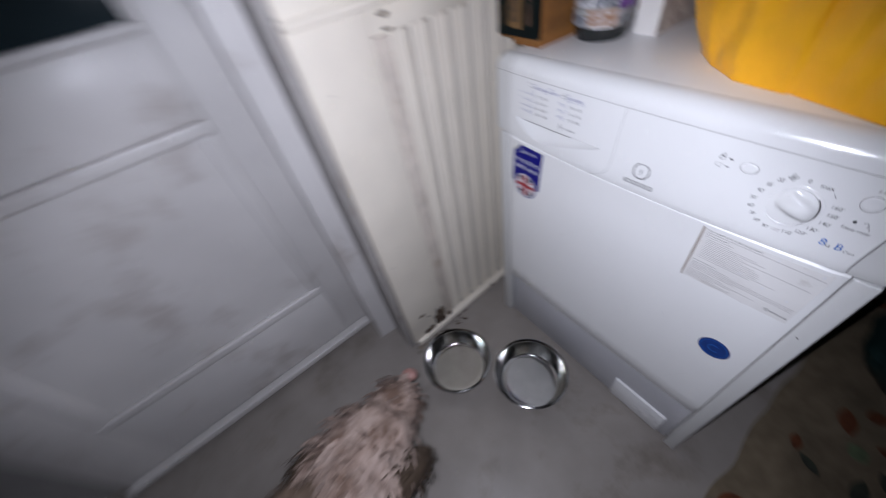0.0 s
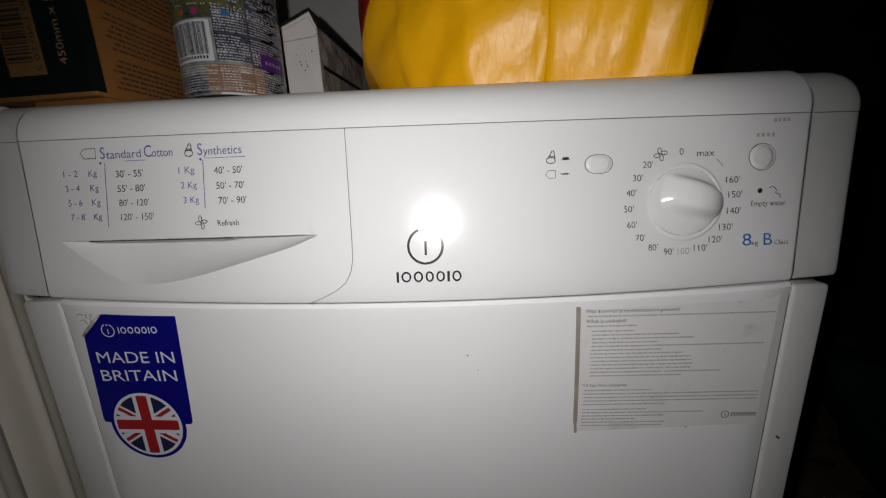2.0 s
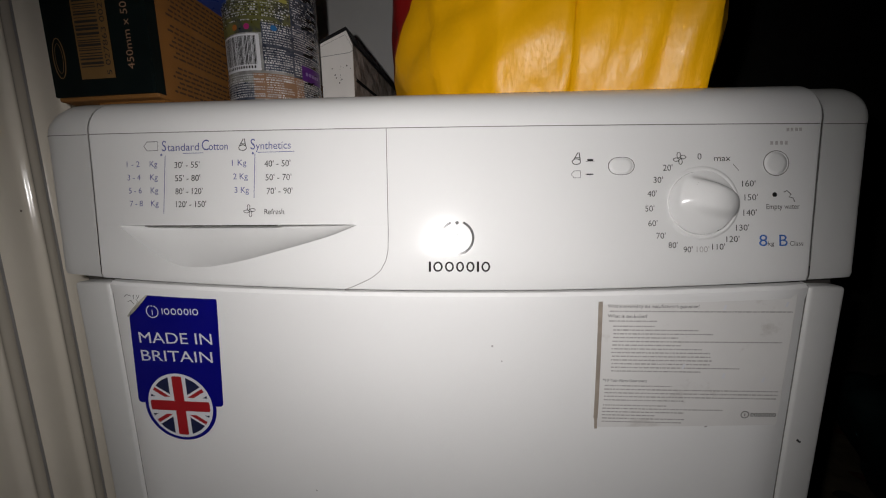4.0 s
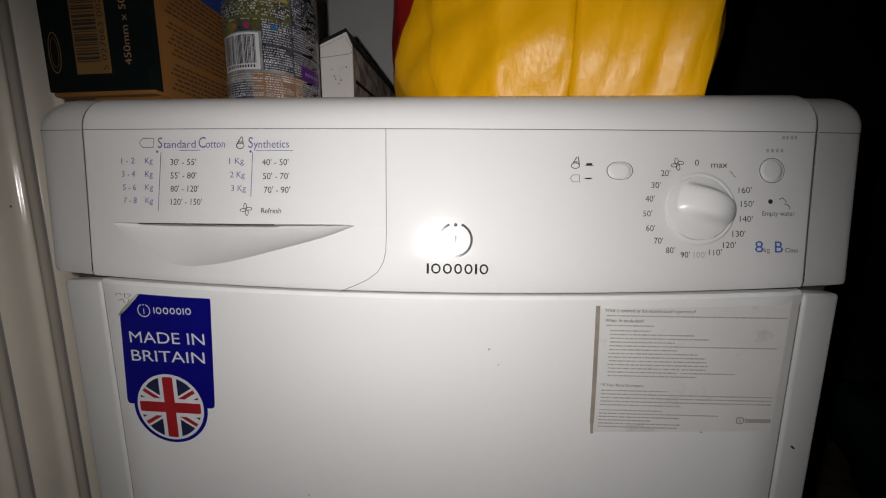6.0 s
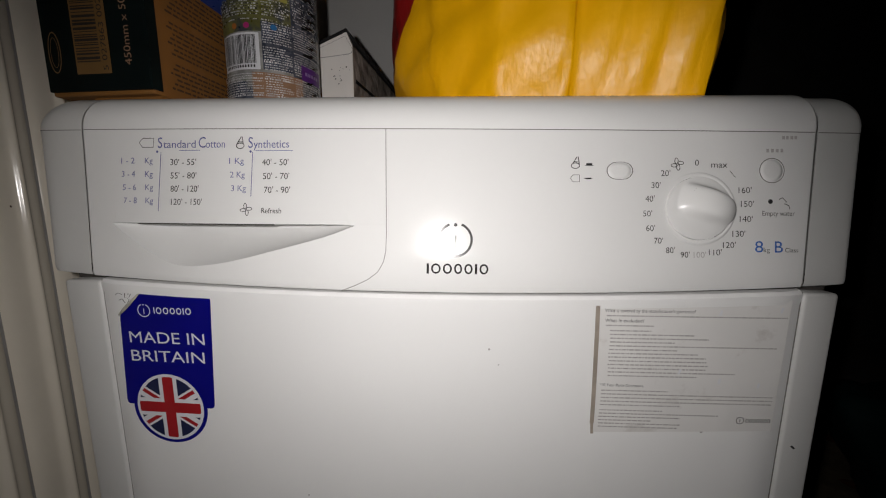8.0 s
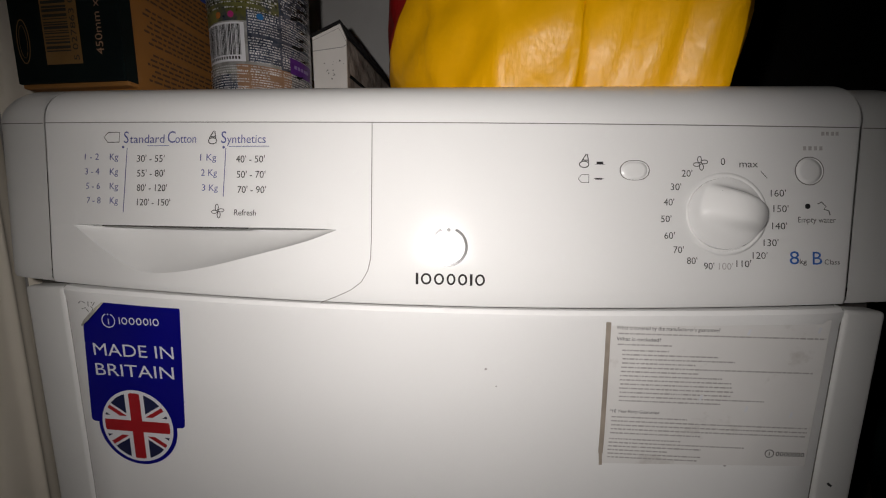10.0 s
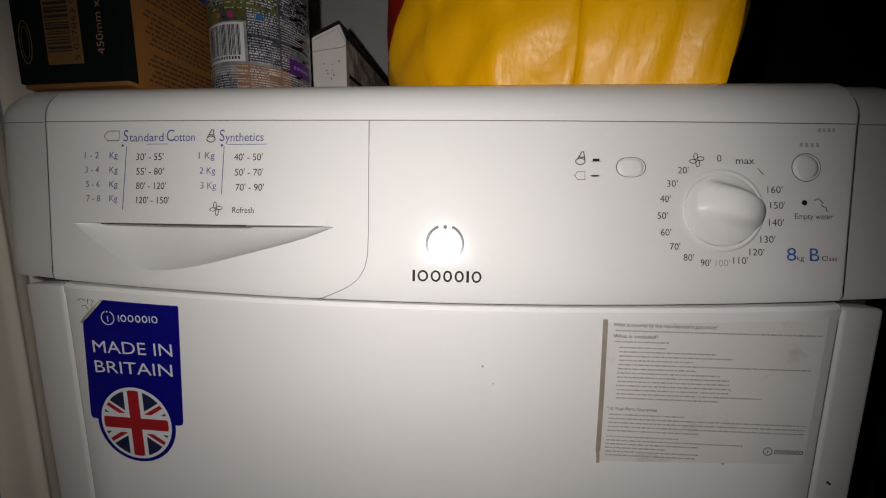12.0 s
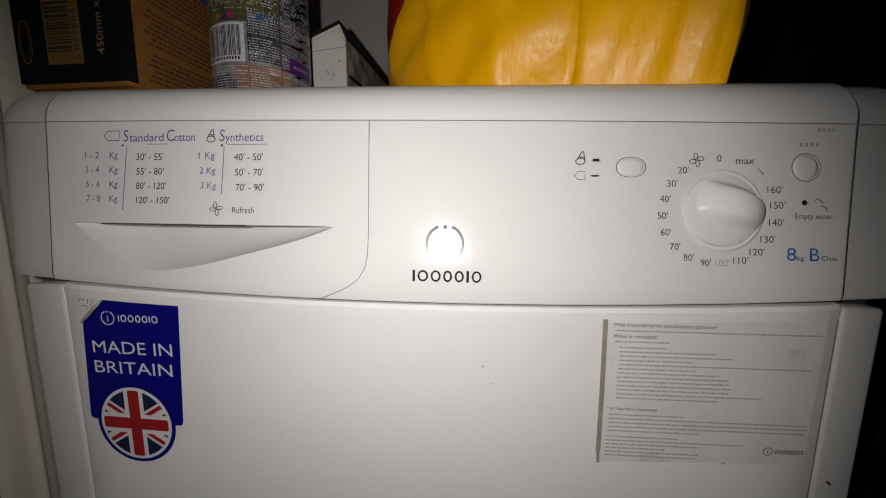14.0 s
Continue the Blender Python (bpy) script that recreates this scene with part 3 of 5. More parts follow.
    bmesh.ops.remove_doubles(bm, verts=bm.verts, dist=0.00005)
    return part(name, bm, material, dryer, label, smooth=True)


part("cabinet", box_bm(-W, W, 0.022, 0.515, 0.012, 0.832, 0.004), ENAMEL, dryer, "white enamelled steel cabinet", smooth=True)
top_bm = box_bm(-W + 0.001, W - 0.001, 0.033, 0.515, 0.815, ZTOP, 0.005, 3)
for q in top_bm.verts:
    q.co.z -= ZTOP - ztop(q.co.x)
part("top_panel", top_bm, ENAMEL, dryer, "flat white top", smooth=True)
for x0, x1 in ((-0.3015, -0.2695), (0.2785, 0.3035)):
    part("front_post", box_bm(x0, x1, 0.0, 0.03, 0.012, 0.6925, 0.003, 3), CAPS, dryer, smooth=True)
    part("post_gap", box_bm(x0 + 0.002, x1 - 0.002, 0.010, 0.021, 0.688, 0.703), DARK_GAP, dryer, "dark gap over the corner post")
drawer = fascia("water_drawer", XL + 0.0003, XD, 150, scoop=True, arc=False, label="white drawer front with a scooped grip")
panel = fascia("control_panel", XD, XR - 0.0003, 40, arc=False, label="white bowed control panel with dial and printed times")
fascia("front_edge", XL + 0.0006, XR - 0.0006, 60, low=False, label="rounded white front edge of the top")
fascia("end_cap", -WL, XL - 0.0006, 26, end=-1, material=CAPS, inset=0.0012)
fascia("end_cap", XR + 0.0006, WR, 26, end=1, material=CAPS, inset=0.0012)
part("shadow_gap", box_bm(-0.27, 0.275, 0.004, 0.021, 0.672, 0.712), DARK_GAP, dryer, "dark gap under the control panel")
part("shadow_gap", box_bm(XL - 0.006, XL + 0.004, 0.015, 0.021, 0.70, 0.80), DARK_GAP, dryer)
part("shadow_gap", box_bm(XR - 0.004, XR + 0.008, 0.015, 0.021, 0.70, 0.80), DARK_GAP, dryer)
part("hinge_pin", box_bm(0.270, 0.290, 0.004, 0.016, 0.6965, 0.700, 0.001), METAL, dryer, "small bright metal hinge")


def on_panel(x, z):
    return panel_y(x, min(z, 0.8135)) - 0.0005


def edge_seam(name, x, material):
    """The dark joint between the panel and its end piece, over the rounded edge too."""
    rows = [(yp(x, min(ZS, z)), z) for z in (zb(x) + 0.002, 0.72, 0.74, 0.76, 0.78, 0.80, zs(x))]
    y = rows[-1][0]
    rows += [(y + (0.034 - y) * (1 - math.cos(math.pi / 2 * k / 14)), zs(x) + (ztop(x) - zs(x)) * math.sin(math.pi / 2 * k / 14)) for k in range(1, 15)]
    v, f = [], []
    for k, (yy, zz) in enumerate(rows):
        turn = math.pi / 2 * max(0, k - 6) / 14
        yy, zz = yy + 0.0020 * math.cos(turn), zz - 0.0020 * math.sin(turn)
        xx, zz = flare(x, zz)
        v += [(xx - 0.0008, yy, zz), (xx + 0.0008, yy, zz)]
    f = [(2 * k, 2 * k + 1, 2 * k + 3, 2 * k + 2) for k in range(len(rows) - 1)]
    link_mesh(name, v, f, material, dryer, "dark joint beside the control panel")


def cap_face(outer, radius):
    def face(x, z):
        u = outer - abs(0.028 + (x - 0.028) / (1 + 4.1 * lean(min(z, 0.8085))))
        back = radius - math.sqrt(max(0.0, radius ** 2 - max(0.0, radius - u) ** 2))
        return panel_y(x, min(z, 0.8135)) + 0.0012 - 0.0005 + 0.15 * back
    return face


edge_seam("end_seam", XL, JOINT)
edge_seam("end_seam", XR, SEAM)
for x0, x1, we in ((-WL + 0.0015, XL - 0.001, WL), (XR + 0.001, WR - 0.001, WR)):
    seam = Print(cap_face(we, 0.0085 if x0 > 0 else 0.0155), warp=flare)
    seam.line([(x0 + (x1 - x0) * i / 12, zs(x0 + (x1 - x0) * i / 12)) for i in range(13)], 0.0006)
    seam.done("top_seam", SEAM, dryer)
seam = Print(on_panel, warp=flare)
seam.line([(XL + 0.0028 + (XR - XL - 0.0056) * i / 60, zs(XL + (XR - XL) * i / 60)) for i in range(61)], 0.0006)
seam.done("top_seam", SEAM, dryer, "fine dark seam under the rounded edge")
seam = Print(on_panel, warp=flare)
corner = [(XD, ZS), (XD, 0.79), (XD, 0.76), (XD, 0.735), (XD - 0.0004, 0.722), (XD - 0.0022, 0.714), (XD - 0.0065, 0.7065), (XD - 0.0135, 0.7010), (XD - 0.0235, 0.6962), (XD - 0.034, 0.6920)]
seam.line(corner, 0.0005)
seam.done("drawer_seam", SEAM, dryer, "fine curved seam of the drawer front")
slit = Print(on_panel, warp=flare)
slit.line([(-0.2215 + 0.01104 * i, HZ + 0.0004) for i in range(11)], 0.0008)
slit.done("grip_slit", DARK_GAP, drawer, "dark slit along the top of the grip")

# door of the dryer
cols, vs = 40, []
for i in range(cols + 1):
    x = -0.2678 + 0.5448 * i / cols
    zt = zb(x) - 0.0035
    y = yd(x)
    edge = min(x + 0.2678, 0.277 - x)
    y += 0.003 * max(0, 1 - edge / 0.004) ** 2
    col = [(x, y + 0.022, 0.224), (x, y + 0.003, 0.224), (x, y, 0.228)]
    col += [(x, y, 0.228 + (zt - 0.012 - 0.228) * k / 10) for k in range(1, 11)]
    col += [(x, y - 0.0012, zt - 0.006), (x, y - 0.0012, zt - 0.003), (x, y + 0.001, zt - 0.0005), (x, y + 0.004, zt), (x, y + 0.022, zt)]
    vs += col
bm = bmesh.new()
bv = [bm.verts.new(v) for v in vs]
for f in grid_faces(cols + 1, len(vs) // (cols + 1)):
    bm.faces.new([bv[i] for i in f])
ddoor = part("dryer_door", bm, ENAMEL, dryer, "plain white door with rounded lip", smooth=True)
for x in (-0.2685, 0.2777):
    part("door_edge", box_bm(x - 0.0008, x + 0.0008, 0.0015, 0.02, 0.226, 0.693), SEAM, dryer)
part("plinth", box_bm(-0.268, 0.276, 0.016, 0.04, 0.006, 0.222, 0.004), PLINTH, dryer, "grey-white lower plinth", smooth=True)
part("plinth_flap", box_bm(0.118, 0.254, 0.009, 0.02, 0.010, 0.098, 0.004, 2), FLAP, dryer, "white flap in the plinth", smooth=True)
for x in (-0.26, 0.26):
    for y in (0.06, 0.47):
        part("foot", lathe_bm([(0.018, 0.0), (0.018, 0.012), (0.01, 0.016)], 16, True, True), INK, dryer).location = (x, y, 0)
on_post = Print(lambda x, z: -0.0006)
on_post.line([(0.2862, 0.5700), (0.2875, 0.5688), (0.2892, 0.5676)], 0.0016)
on_post.done("chip", INK, dryer, "small dark chip in the paint")

# dial
kx, kz = flare(0.1915, 0.7535)
RD = 0.0245
face_tilt = math.atan((0.008 + LEAN) / 0.11)
knob_m = Matrix.Translation((kx, panel_y(kx, kz), kz)) @ Matrix.Rotation(radians(90) - face_tilt, 4, "X") @ Matrix.Scale(0.90, 4)
knob = part("dial_knob", lathe_bm([(0.0290, -0.002), (0.0290, 0.0), (0.0280, 0.0007), (0.0268, 0.0008), (0.0260, 0.0003), (0.0256, -0.0015), (0.0249, -0.0015), (0.0247, 0.0010), (RD, 0.0026)], 72), PLASTIC, panel, "glossy white round dial in a raised ring", smooth=True)
knob.matrix_basis = knob_m
v, f = [], []
NR, NA = 26, 72
for i in range(NR + 1):
    r = RD * i / NR
    for j in range(NA):
        a = 2 * math.pi * j / NA
        x, y = r * math.cos(a), r * math.sin(a)
        c, sn = math.cos(radians(-16)), math.sin(radians(-16))
        u, w = x * c + y * sn, -x * sn + y * c
        mid = 0.0044 - 0.0010 * u / 0.022
        half = 0.0114 - 0.0030 * max(0, u / 0.022) ** 2
        flank = 1 / (1 + math.exp((abs(w - mid) - half) / (0.0009 if w > mid else 0.0015)))
        ridge = flank * max(0.0, 0.0080 + 0.20 * u - 13 * u * u - 9 * (w - mid) ** 2)
        edge = (r / RD) ** 8
        h = 0.0030 + 0.0016 * (1 - (r / RD) ** 2) + ridge * (1 - 0.35 * edge) - 0.0005 * edge
        v.append((x, y, h))
for i in range(NR):
    for j in range(NA):
        k = (j + 1) % NA
        f.append((i * NA + j, (i + 1) * NA + j, (i + 1) * NA + k, i * NA + k))
for j in range(NA):
    x, y, h = v[NR * NA + j]
    v.append((x, y, 0.0020))
f += [(NR * NA + j, (NR + 1) * NA + j, (NR + 1) * NA + (j + 1) % NA, NR * NA + (j + 1) % NA) for j in range(NA)]
bm = bmesh.new()
bv = [bm.verts.new(q) for q in v]
for q in f:
    try:
        bm.faces.new([bv[i] for i in q])
    except ValueError:
        pass
bmesh.ops.remove_doubles(bm, verts=bm.verts, dist=0.00003)
part("grip", bm, PLASTIC, knob, "raised pointer grip on the dial", smooth=True)
part("dial_gap", lathe_bm([(0.0245, -0.0006), (0.0258, -0.0006)], 64), DARK_GAP, knob)
v, f = [], []
for x0, x1, y in ((-0.0075, 0.0005, 0.0125), (-0.0065, 0.0010, 0.0142)):
    k = len(v)
    v += [(x0, y, 0.0082), (x1, y - 0.0014, 0.0082), (x1, y - 0.0009, 0.0082), (x0, y + 0.0005, 0.0082)]
    f.append((k, k + 1, k + 2, k + 3))
link_mesh("pointer_mark", v, f, INK_FAINT, knob)
# small buttons
for bx, bz, hw, hh, nm in ((0.1368, 0.7794, 0.0089, 0.0061, "select_button"), (0.2402, 0.7797, 0.0085, 0.0085, "start_button")):
    bx, bz = flare(bx, bz)
    outline = []
    for k in range(40):
        a = 2 * math.pi * k / 40
        c, s = math.cos(a), math.sin(a)
        outline.append((hw * abs(c) ** 0.75 * (1 if c > 0 else -1) if hw > hh else hw * c, hh * s))
    v, f = [], []
    for sc, yy in ((1.10, 0.0003), (1.06, 0.0), (1.0, -0.0002), (0.985, 0.0004), (0.95, 0.0004), (0.88, -0.0006), (0.6, -0.0008)):
        v += [(bx + a * sc, panel_y(bx + a * sc, bz + b * sc) + yy, bz + b * sc) for a, b in outline]
    for r in range(6):
        f += [(r * 40 + k, r * 40 + (k + 1) % 40, (r + 1) * 40 + (k + 1) % 40, (r + 1) * 40 + k) for k in range(40)]
    f.append(tuple(range(240, 280)))
    btn = link_mesh(nm, v, f, PLASTIC, panel, "small white push button", smooth=True)
    v = [(x * q + bx, panel_y(x * q + bx, b * q + bz) - 0.0006, b * q + bz) for q in (1.04, 0.97) for x, b in outline]
    link_mesh("button_gap", v, [(k, (k + 1) % 40, 40 + (k + 1) % 40, 40 + k) for k in range(40)], SEAM, btn)

# prints on the drawer and the panel
p = Print(on_panel, 4.1)
p.text("S", -0.1966, 0.7961, 0.0078)
p.text("tandard", -0.1929, 0.7961, 0.0056, 0.0258)
p.text("C", -0.1650, 0.7961, 0.0078)
p.text("otton", -0.1598, 0.7961, 0.0056, 0.0150)
p.text("S", -0.1272, 0.7958, 0.0078)
p.text("ynthetics", -0.1236, 0.7958, 0.0056, 0.0269)
p.bar(-0.1806, -0.1641, 0.7941, 0.7945)
p.bar(-0.1225, -0.0944, 0.7936, 0.7940)
for r, (a, b) in enumerate((("1 - 2", "Kg"), ("3 - 4", "Kg"), ("5 - 6", "Kg"), ("7 - 8", "Kg"))):
    z = 0.7850 - 0.0098 * r
    p.text(a, -0.2272 - 0.0006 * r, z, 0.0044, 0.0110)
    p.text(b, -0.2085 - 0.0010 * r, z, 0.0044, 0.0064)
for r, a in enumerate(("1 Kg", "2 Kg", "3 Kg")):
    p.text(a, -0.1431, 0.7846 - 0.0099 * r, 0.0044, 0.0115)
p.line([(-0.1978, 0.7935), (-0.1987, 0.7500)], 0.0005)
p.line([(-0.1260, 0.7932), (-0.1266, 0.7610)], 0.0005)
p.disc(-0.1978, 0.7935, 0.0009, 10)
p.disc(-0.1260, 0.7932, 0.0009, 10)
p.done("blue_print", INK_BLUE, drawer, "blue printed drying table")
p = Print(on_panel, 4.1)
for r, (a, w) in enumerate((("30' - 55'", 0.0205), ("55' - 80'", 0.0207), ("80' - 120'", 0.0225), ("120' - 150'", 0.0250))):
    p.text(a, -0.1886 - 0.0009 * r, 0.7837 - 0.0097 * r, 0.0046, w)
for r, a in enumerate(("40' - 50'", "50' - 70'", "70' - 90'")):
    p.text(a, -0.1180, 0.7834 - 0.0099 * r, 0.0046, 0.0200)
p.text("Refresh", -0.1212, 0.7487, 0.0040, 0.0155)
p.line([(-0.2114, 0.8000), (-0.2085, 0.8032), (-0.1997, 0.8032), (-0.1997, 0.7966), (-0.2085, 0.7966)], 0.0005, True)
for q in range(4):
    a = radians(90 * q + 12)
    p.ring(-0.1327 + 0.0025 * math.cos(a), 0.7514 + 0.0025 * math.sin(a), 0.0008 + 0.0014 * abs(math.cos(a)), 0.0005, n=12, rz=0.0008 + 0.0014 * abs(math.sin(a)))


def flask(p, x, z, s):
    p.ring(x, z - 0.0012 * s, 0.0030 * s, 0.0006, n=14, rz=0.0020 * s)
    p.line([(x - 0.0022 * s, z), (x + 0.0008 * s, z + 0.0050 * s), (x + 0.0018 * s, z + 0.0052 * s), (x + 0.0026 * s, z)], 0.0006)
    p.line([(x - 0.0012 * s, z + 0.0016 * s), (x + 0.0022 * s, z + 0.0014 * s)], 0.0006)


flask(p, -0.1335, 0.7985, 1.0)
p.done("black_print", INK_GREY, drawer, "dark grey printed times")

p = Print(on_panel, 4.1)
flask(p, 0.1057, 0.7838, 0.95)
p.line([(0.1026, 0.7741), (0.1046, 0.7765), (0.1090, 0.7765), (0.1090, 0.7717), (0.1046, 0.7717)], 0.0004, True)
dial = [("20'", 0.1664, 0.7775), ("30'", 0.1608, 0.7695), ("40'", 0.1575, 0.7603), ("50'", 0.1568, 0.7501), ("60'", 0.1597, 0.7399), ("70'", 0.1658, 0.7312), ("80'", 0.1745, 0.7245), ("90'", 0.1848, 0.7214),
        ("110'", 0.2048, 0.7233), ("120'", 0.2136, 0.7286), ("130'", 0.2190, 0.7365), ("140'", 0.2226, 0.7467), ("150'", 0.2222, 0.7570), ("160'", 0.2196, 0.7662), ("0", 0.1863, 0.7845)]
for s, x, z in dial:
    p.text(s, x, z - 0.0020, 0.0041, 0.0026 * len(s.strip("'")) + (0.0010 if "'" in s else 0), "c")
p.text("max", 0.2011, 0.7812, 0.0041, 0.0108, "c")
for q in range(4):
    a = radians(90 * q + 20)
    p.ring(0.1736 + 0.0023 * math.cos(a), 0.7835 + 0.0023 * math.sin(a), 0.0007 + 0.0013 * abs(math.cos(a)), 0.0005, n=12, rz=0.0007 + 0.0013 * abs(math.sin(a)))
p.line([(0.2085, 0.7790), (0.2122, 0.7748)], 0.0004)
p.text("Empty water", 0.2323, 0.7490, 0.0034, 0.0220)
p.line([(0.2425, 0.7600), (0.2448, 0.7612), (0.2475, 0.7585), (0.2462, 0.7570), (0.2490, 0.7560), (0.2498, 0.7535)], 0.0006)
p.text("kg", 0.2368, 0.7240, 0.0030, 0.0042)
p.text("Class", 0.2507, 0.7240, 0.0030, 0.0090)
p.done("panel_print", INK_MID, panel, "dark printed minutes round the dial")
p = Print(on_panel, 4.1)
p.bar(0.1130, 0.1170, 0.7829, 0.7843)
p.bar(0.1120, 0.1180, 0.7826, 0.7829)
p.bar(0.1130, 0.1170, 0.7735, 0.7745)
p.bar(0.1120, 0.1180, 0.7739, 0.7742)
p.disc(0.2370, 0.7586, 0.0016, 16)
p.done("button_marks", INK, panel, "black printed marks by the buttons")["kind"] = "stuff"
p = Print(on_panel, 4.1)
for i, w in enumerate((0.0018, 0.0016, 0.0019, 0.0017)):
    p.bar(0.2392 + 0.0026 * i, 0.2392 + 0.0026 * i + w, 0.7994, 0.8016)
for i in range(4):
    p.bar(0.2302 + 0.0030 * i, 0.2302 + 0.0030 * i + 0.0018, 0.7910, 0.7934)
p.text("100'", 0.1947, 0.7195, 0.0041, 0.0086, "c")
p.done("worn_print", INK_FAINT, panel, "half-rubbed grey print")
p = Print(on_panel, 4.1)
p.text("8", 0.2307, 0.7238, 0.0078, 0.0056)
p.text("B", 0.2437, 0.7238, 0.0078, 0.0056)
p.done("capacity_print", INK_SKY, panel, "bright blue printed capacity and class")
p = Print(on_panel, 4.1)
p.ring(0.0233, 0.7303, 0.0118, 0.0017, 112, 428, 40)
p.bar(0.0226, 0.0242, 0.7240, 0.7335)
p.disc(0.0234, 0.7412, 0.0013, 12)
x = 0.0022
for w in (0.0017, 0.0070, 0.0066, 0.0058, 0.0060, 0.0017, 0.0064):
    p.ring(x + w / 2, 0.7088, max(0.0006, w / 2 - 0.0006), 0.0013, n=16, rz=0.0032) if w > 0.003 else p.bar(x, x + w, 0.7050, 0.7126)
    x += w + 0.0017
p.done("maker_mark", INK_GLOSS, panel, "grey ring-shaped maker's mark over a row of plain shapes")

# ---- stickers on the dryer door ----
def on_door(d):
    return lambda x, z: yd(x) - d


def rounded(pts, r, n=5):
    out = []
    k = len(pts)
    for i in range(k):
        a, b, c = Vector(pts[i - 1]), Vector(pts[i]), Vector(pts[(i + 1) % k])
        u, w = (a - b).normalized(), (c - b).normalized()
        rr = min(r, (a - b).length / 2.2, (c - b).length / 2.2)
        for j in range(n + 1):
            t = j / n
            q = (b + u * rr) * (1 - t) ** 2 + b * 2 * t * (1 - t) + (b + w * rr) * t ** 2
            out.append((q.x, q.y))
    return out


flag = thing("badge_sticker", "blue sticker with white words and a round flag, one corner peeling", "sticker")
p = Print(on_door(0.0004))
out = rounded([(-0.2568, 0.5855), (-0.1775, 0.5846), (-0.1718, 0.6822), (-0.2325, 0.6835), (-0.2524, 0.6652)], 0.004)
p.shape(out, [tuple(range(len(out)))])
p.done("backing", STICK_BLUE, flag)
p = Print(on_door(0.0006))
p.disc(-0.2172, 0.5835, 0.0332, 56, 0.0322)
p.done("disc", STICK_BLUE, flag)
p = Print(on_door(0.0007))
p.disc(-0.2172, 0.5840, 0.0300, 56)
p.done("flag_ground", STICK_WHITE, flag, "round white ground of the flag")


def flag_kind(u, w):
    """Which colour of the flag lies at u, w (in half heights)."""
    if abs(u) < 0.17 or abs(w) < 0.17:
        return 1
    if abs(u) < 0.29 or abs(w) < 0.29:
        return 0
    s = 0.62
    d = abs(abs(w) - abs(u) * s) / math.hypot(1, s)
    if d < 0.17:
        side = (abs(w) - abs(u) * s) * (1 if u * w > 0 else -1) * (1 if w > 0 else -1)
        return 1 if d < 0.10 and side * (1 if u > 0 else -1) > -0.02 else 0
    return 2


N, R = 130, 0.0275
for kind, m, nm in ((1, STICK_RED, "flag_red"), (2, STICK_NAVY, "flag_navy")):
    p = Print(on_door(0.0009))
    for i in range(N):
        j = 0
        while j < N:
            def kind_at(jj):
                u, w = (i + 0.5) / N * 2 - 1, (jj + 0.5) / N * 2 - 1
                return flag_kind(u, w) if u * u + w * w < 1 else -1
            if kind_at(j) == kind:
                j0 = j
                while j < N and kind_at(j) == kind:
                    j += 1
                z0, z1 = -0.2172 + (i / N * 2 - 1) * R, -0.2172 + ((i + 1) / N * 2 - 1) * R
                p.shape([(z0, 0.5840 + (j0 / N * 2 - 1) * R), (z1, 0.5840 + (j0 / N * 2 - 1) * R), (z1, 0.5840 + (j / N * 2 - 1) * R), (z0, 0.5840 + (j / N * 2 - 1) * R)], [(0, 1, 2, 3)])
            else:
                j += 1
    p.done(nm, m, flag)
p = Print(on_door(0.0008))
p.text("MADE IN", -0.2461, 0.6411, 0.0098, 0.0660)
p.text("BRITAIN", -0.2466, 0.6250, 0.0098, 0.0650)
p.ring(-0.2302, 0.6690, 0.0052, 0.0008, 112, 428, 28)
p.bar(-0.2306, -0.2298, 0.6660, 0.6705)
p.disc(-0.2302, 0.6738, 0.0007, 8)
x = -0.2216
for w in (0.0009, 0.0048, 0.0048, 0.0044, 0.0044, 0.0009, 0.0050):
    p.ring(x + w / 2, 0.6692, w / 2 - 0.0004, 0.0009, n=14, rz=0.0024) if w > 0.002 else p.bar(x, x + w, 0.6666, 0.6718)
    x += w + 0.0012
p.done("lettering", STICK_WHITE, flag, "white lettering")
# the curled corner
v, f = [], []
rnd = random.Random(2)
for i in range(9):
    t = i / 8
    a = Vector((-0.2524, 0, 0.6652)).lerp(Vector((-0.2325, 0, 0.6835)), t)
    for j in range(6):
        s = j / 5
        h = math.sin(s * 2.4)
        v.append((a.x + 0.0045 * (-s * 0.6 + h * 0.9) * math.sin(math.pi * (0.15 + 0.7 * t)), yd(a.x) - 0.0008 - 0.004 * h * math.sin(math.pi * (0.1 + 0.8 * t)) - 0.0004 * rnd.random(), a.z - 0.0045 * (-s * 0.6 + h * 0.9) * math.sin(math.pi * (0.15 + 0.7 * t))))
link_mesh("peeled_corner", v, grid_faces(9, 6), PEEL, flag, "curled pale corner of the sticker", smooth=True)

glue = thing("glue_mark", "torn pale adhesive remains beside the blue sticker", "glue mark")
p = Print(on_door(0.0003))
for k in range(7):
    a = rnd.uniform(0, 3)
    x, z = -0.2462 + rnd.uniform(-0.004, 0.004), 0.6775 + rnd.uniform(-0.005, 0.005)
    p.line([(x, z), (x + 0.004 * math.cos(a), z + 0.004 * math.sin(a)), (x + 0.006 * math.cos(a + 0.5), z + 0.005 * math.sin(a + 0.5))], 0.0005)
p.done("torn_film", INK_MID, glue)

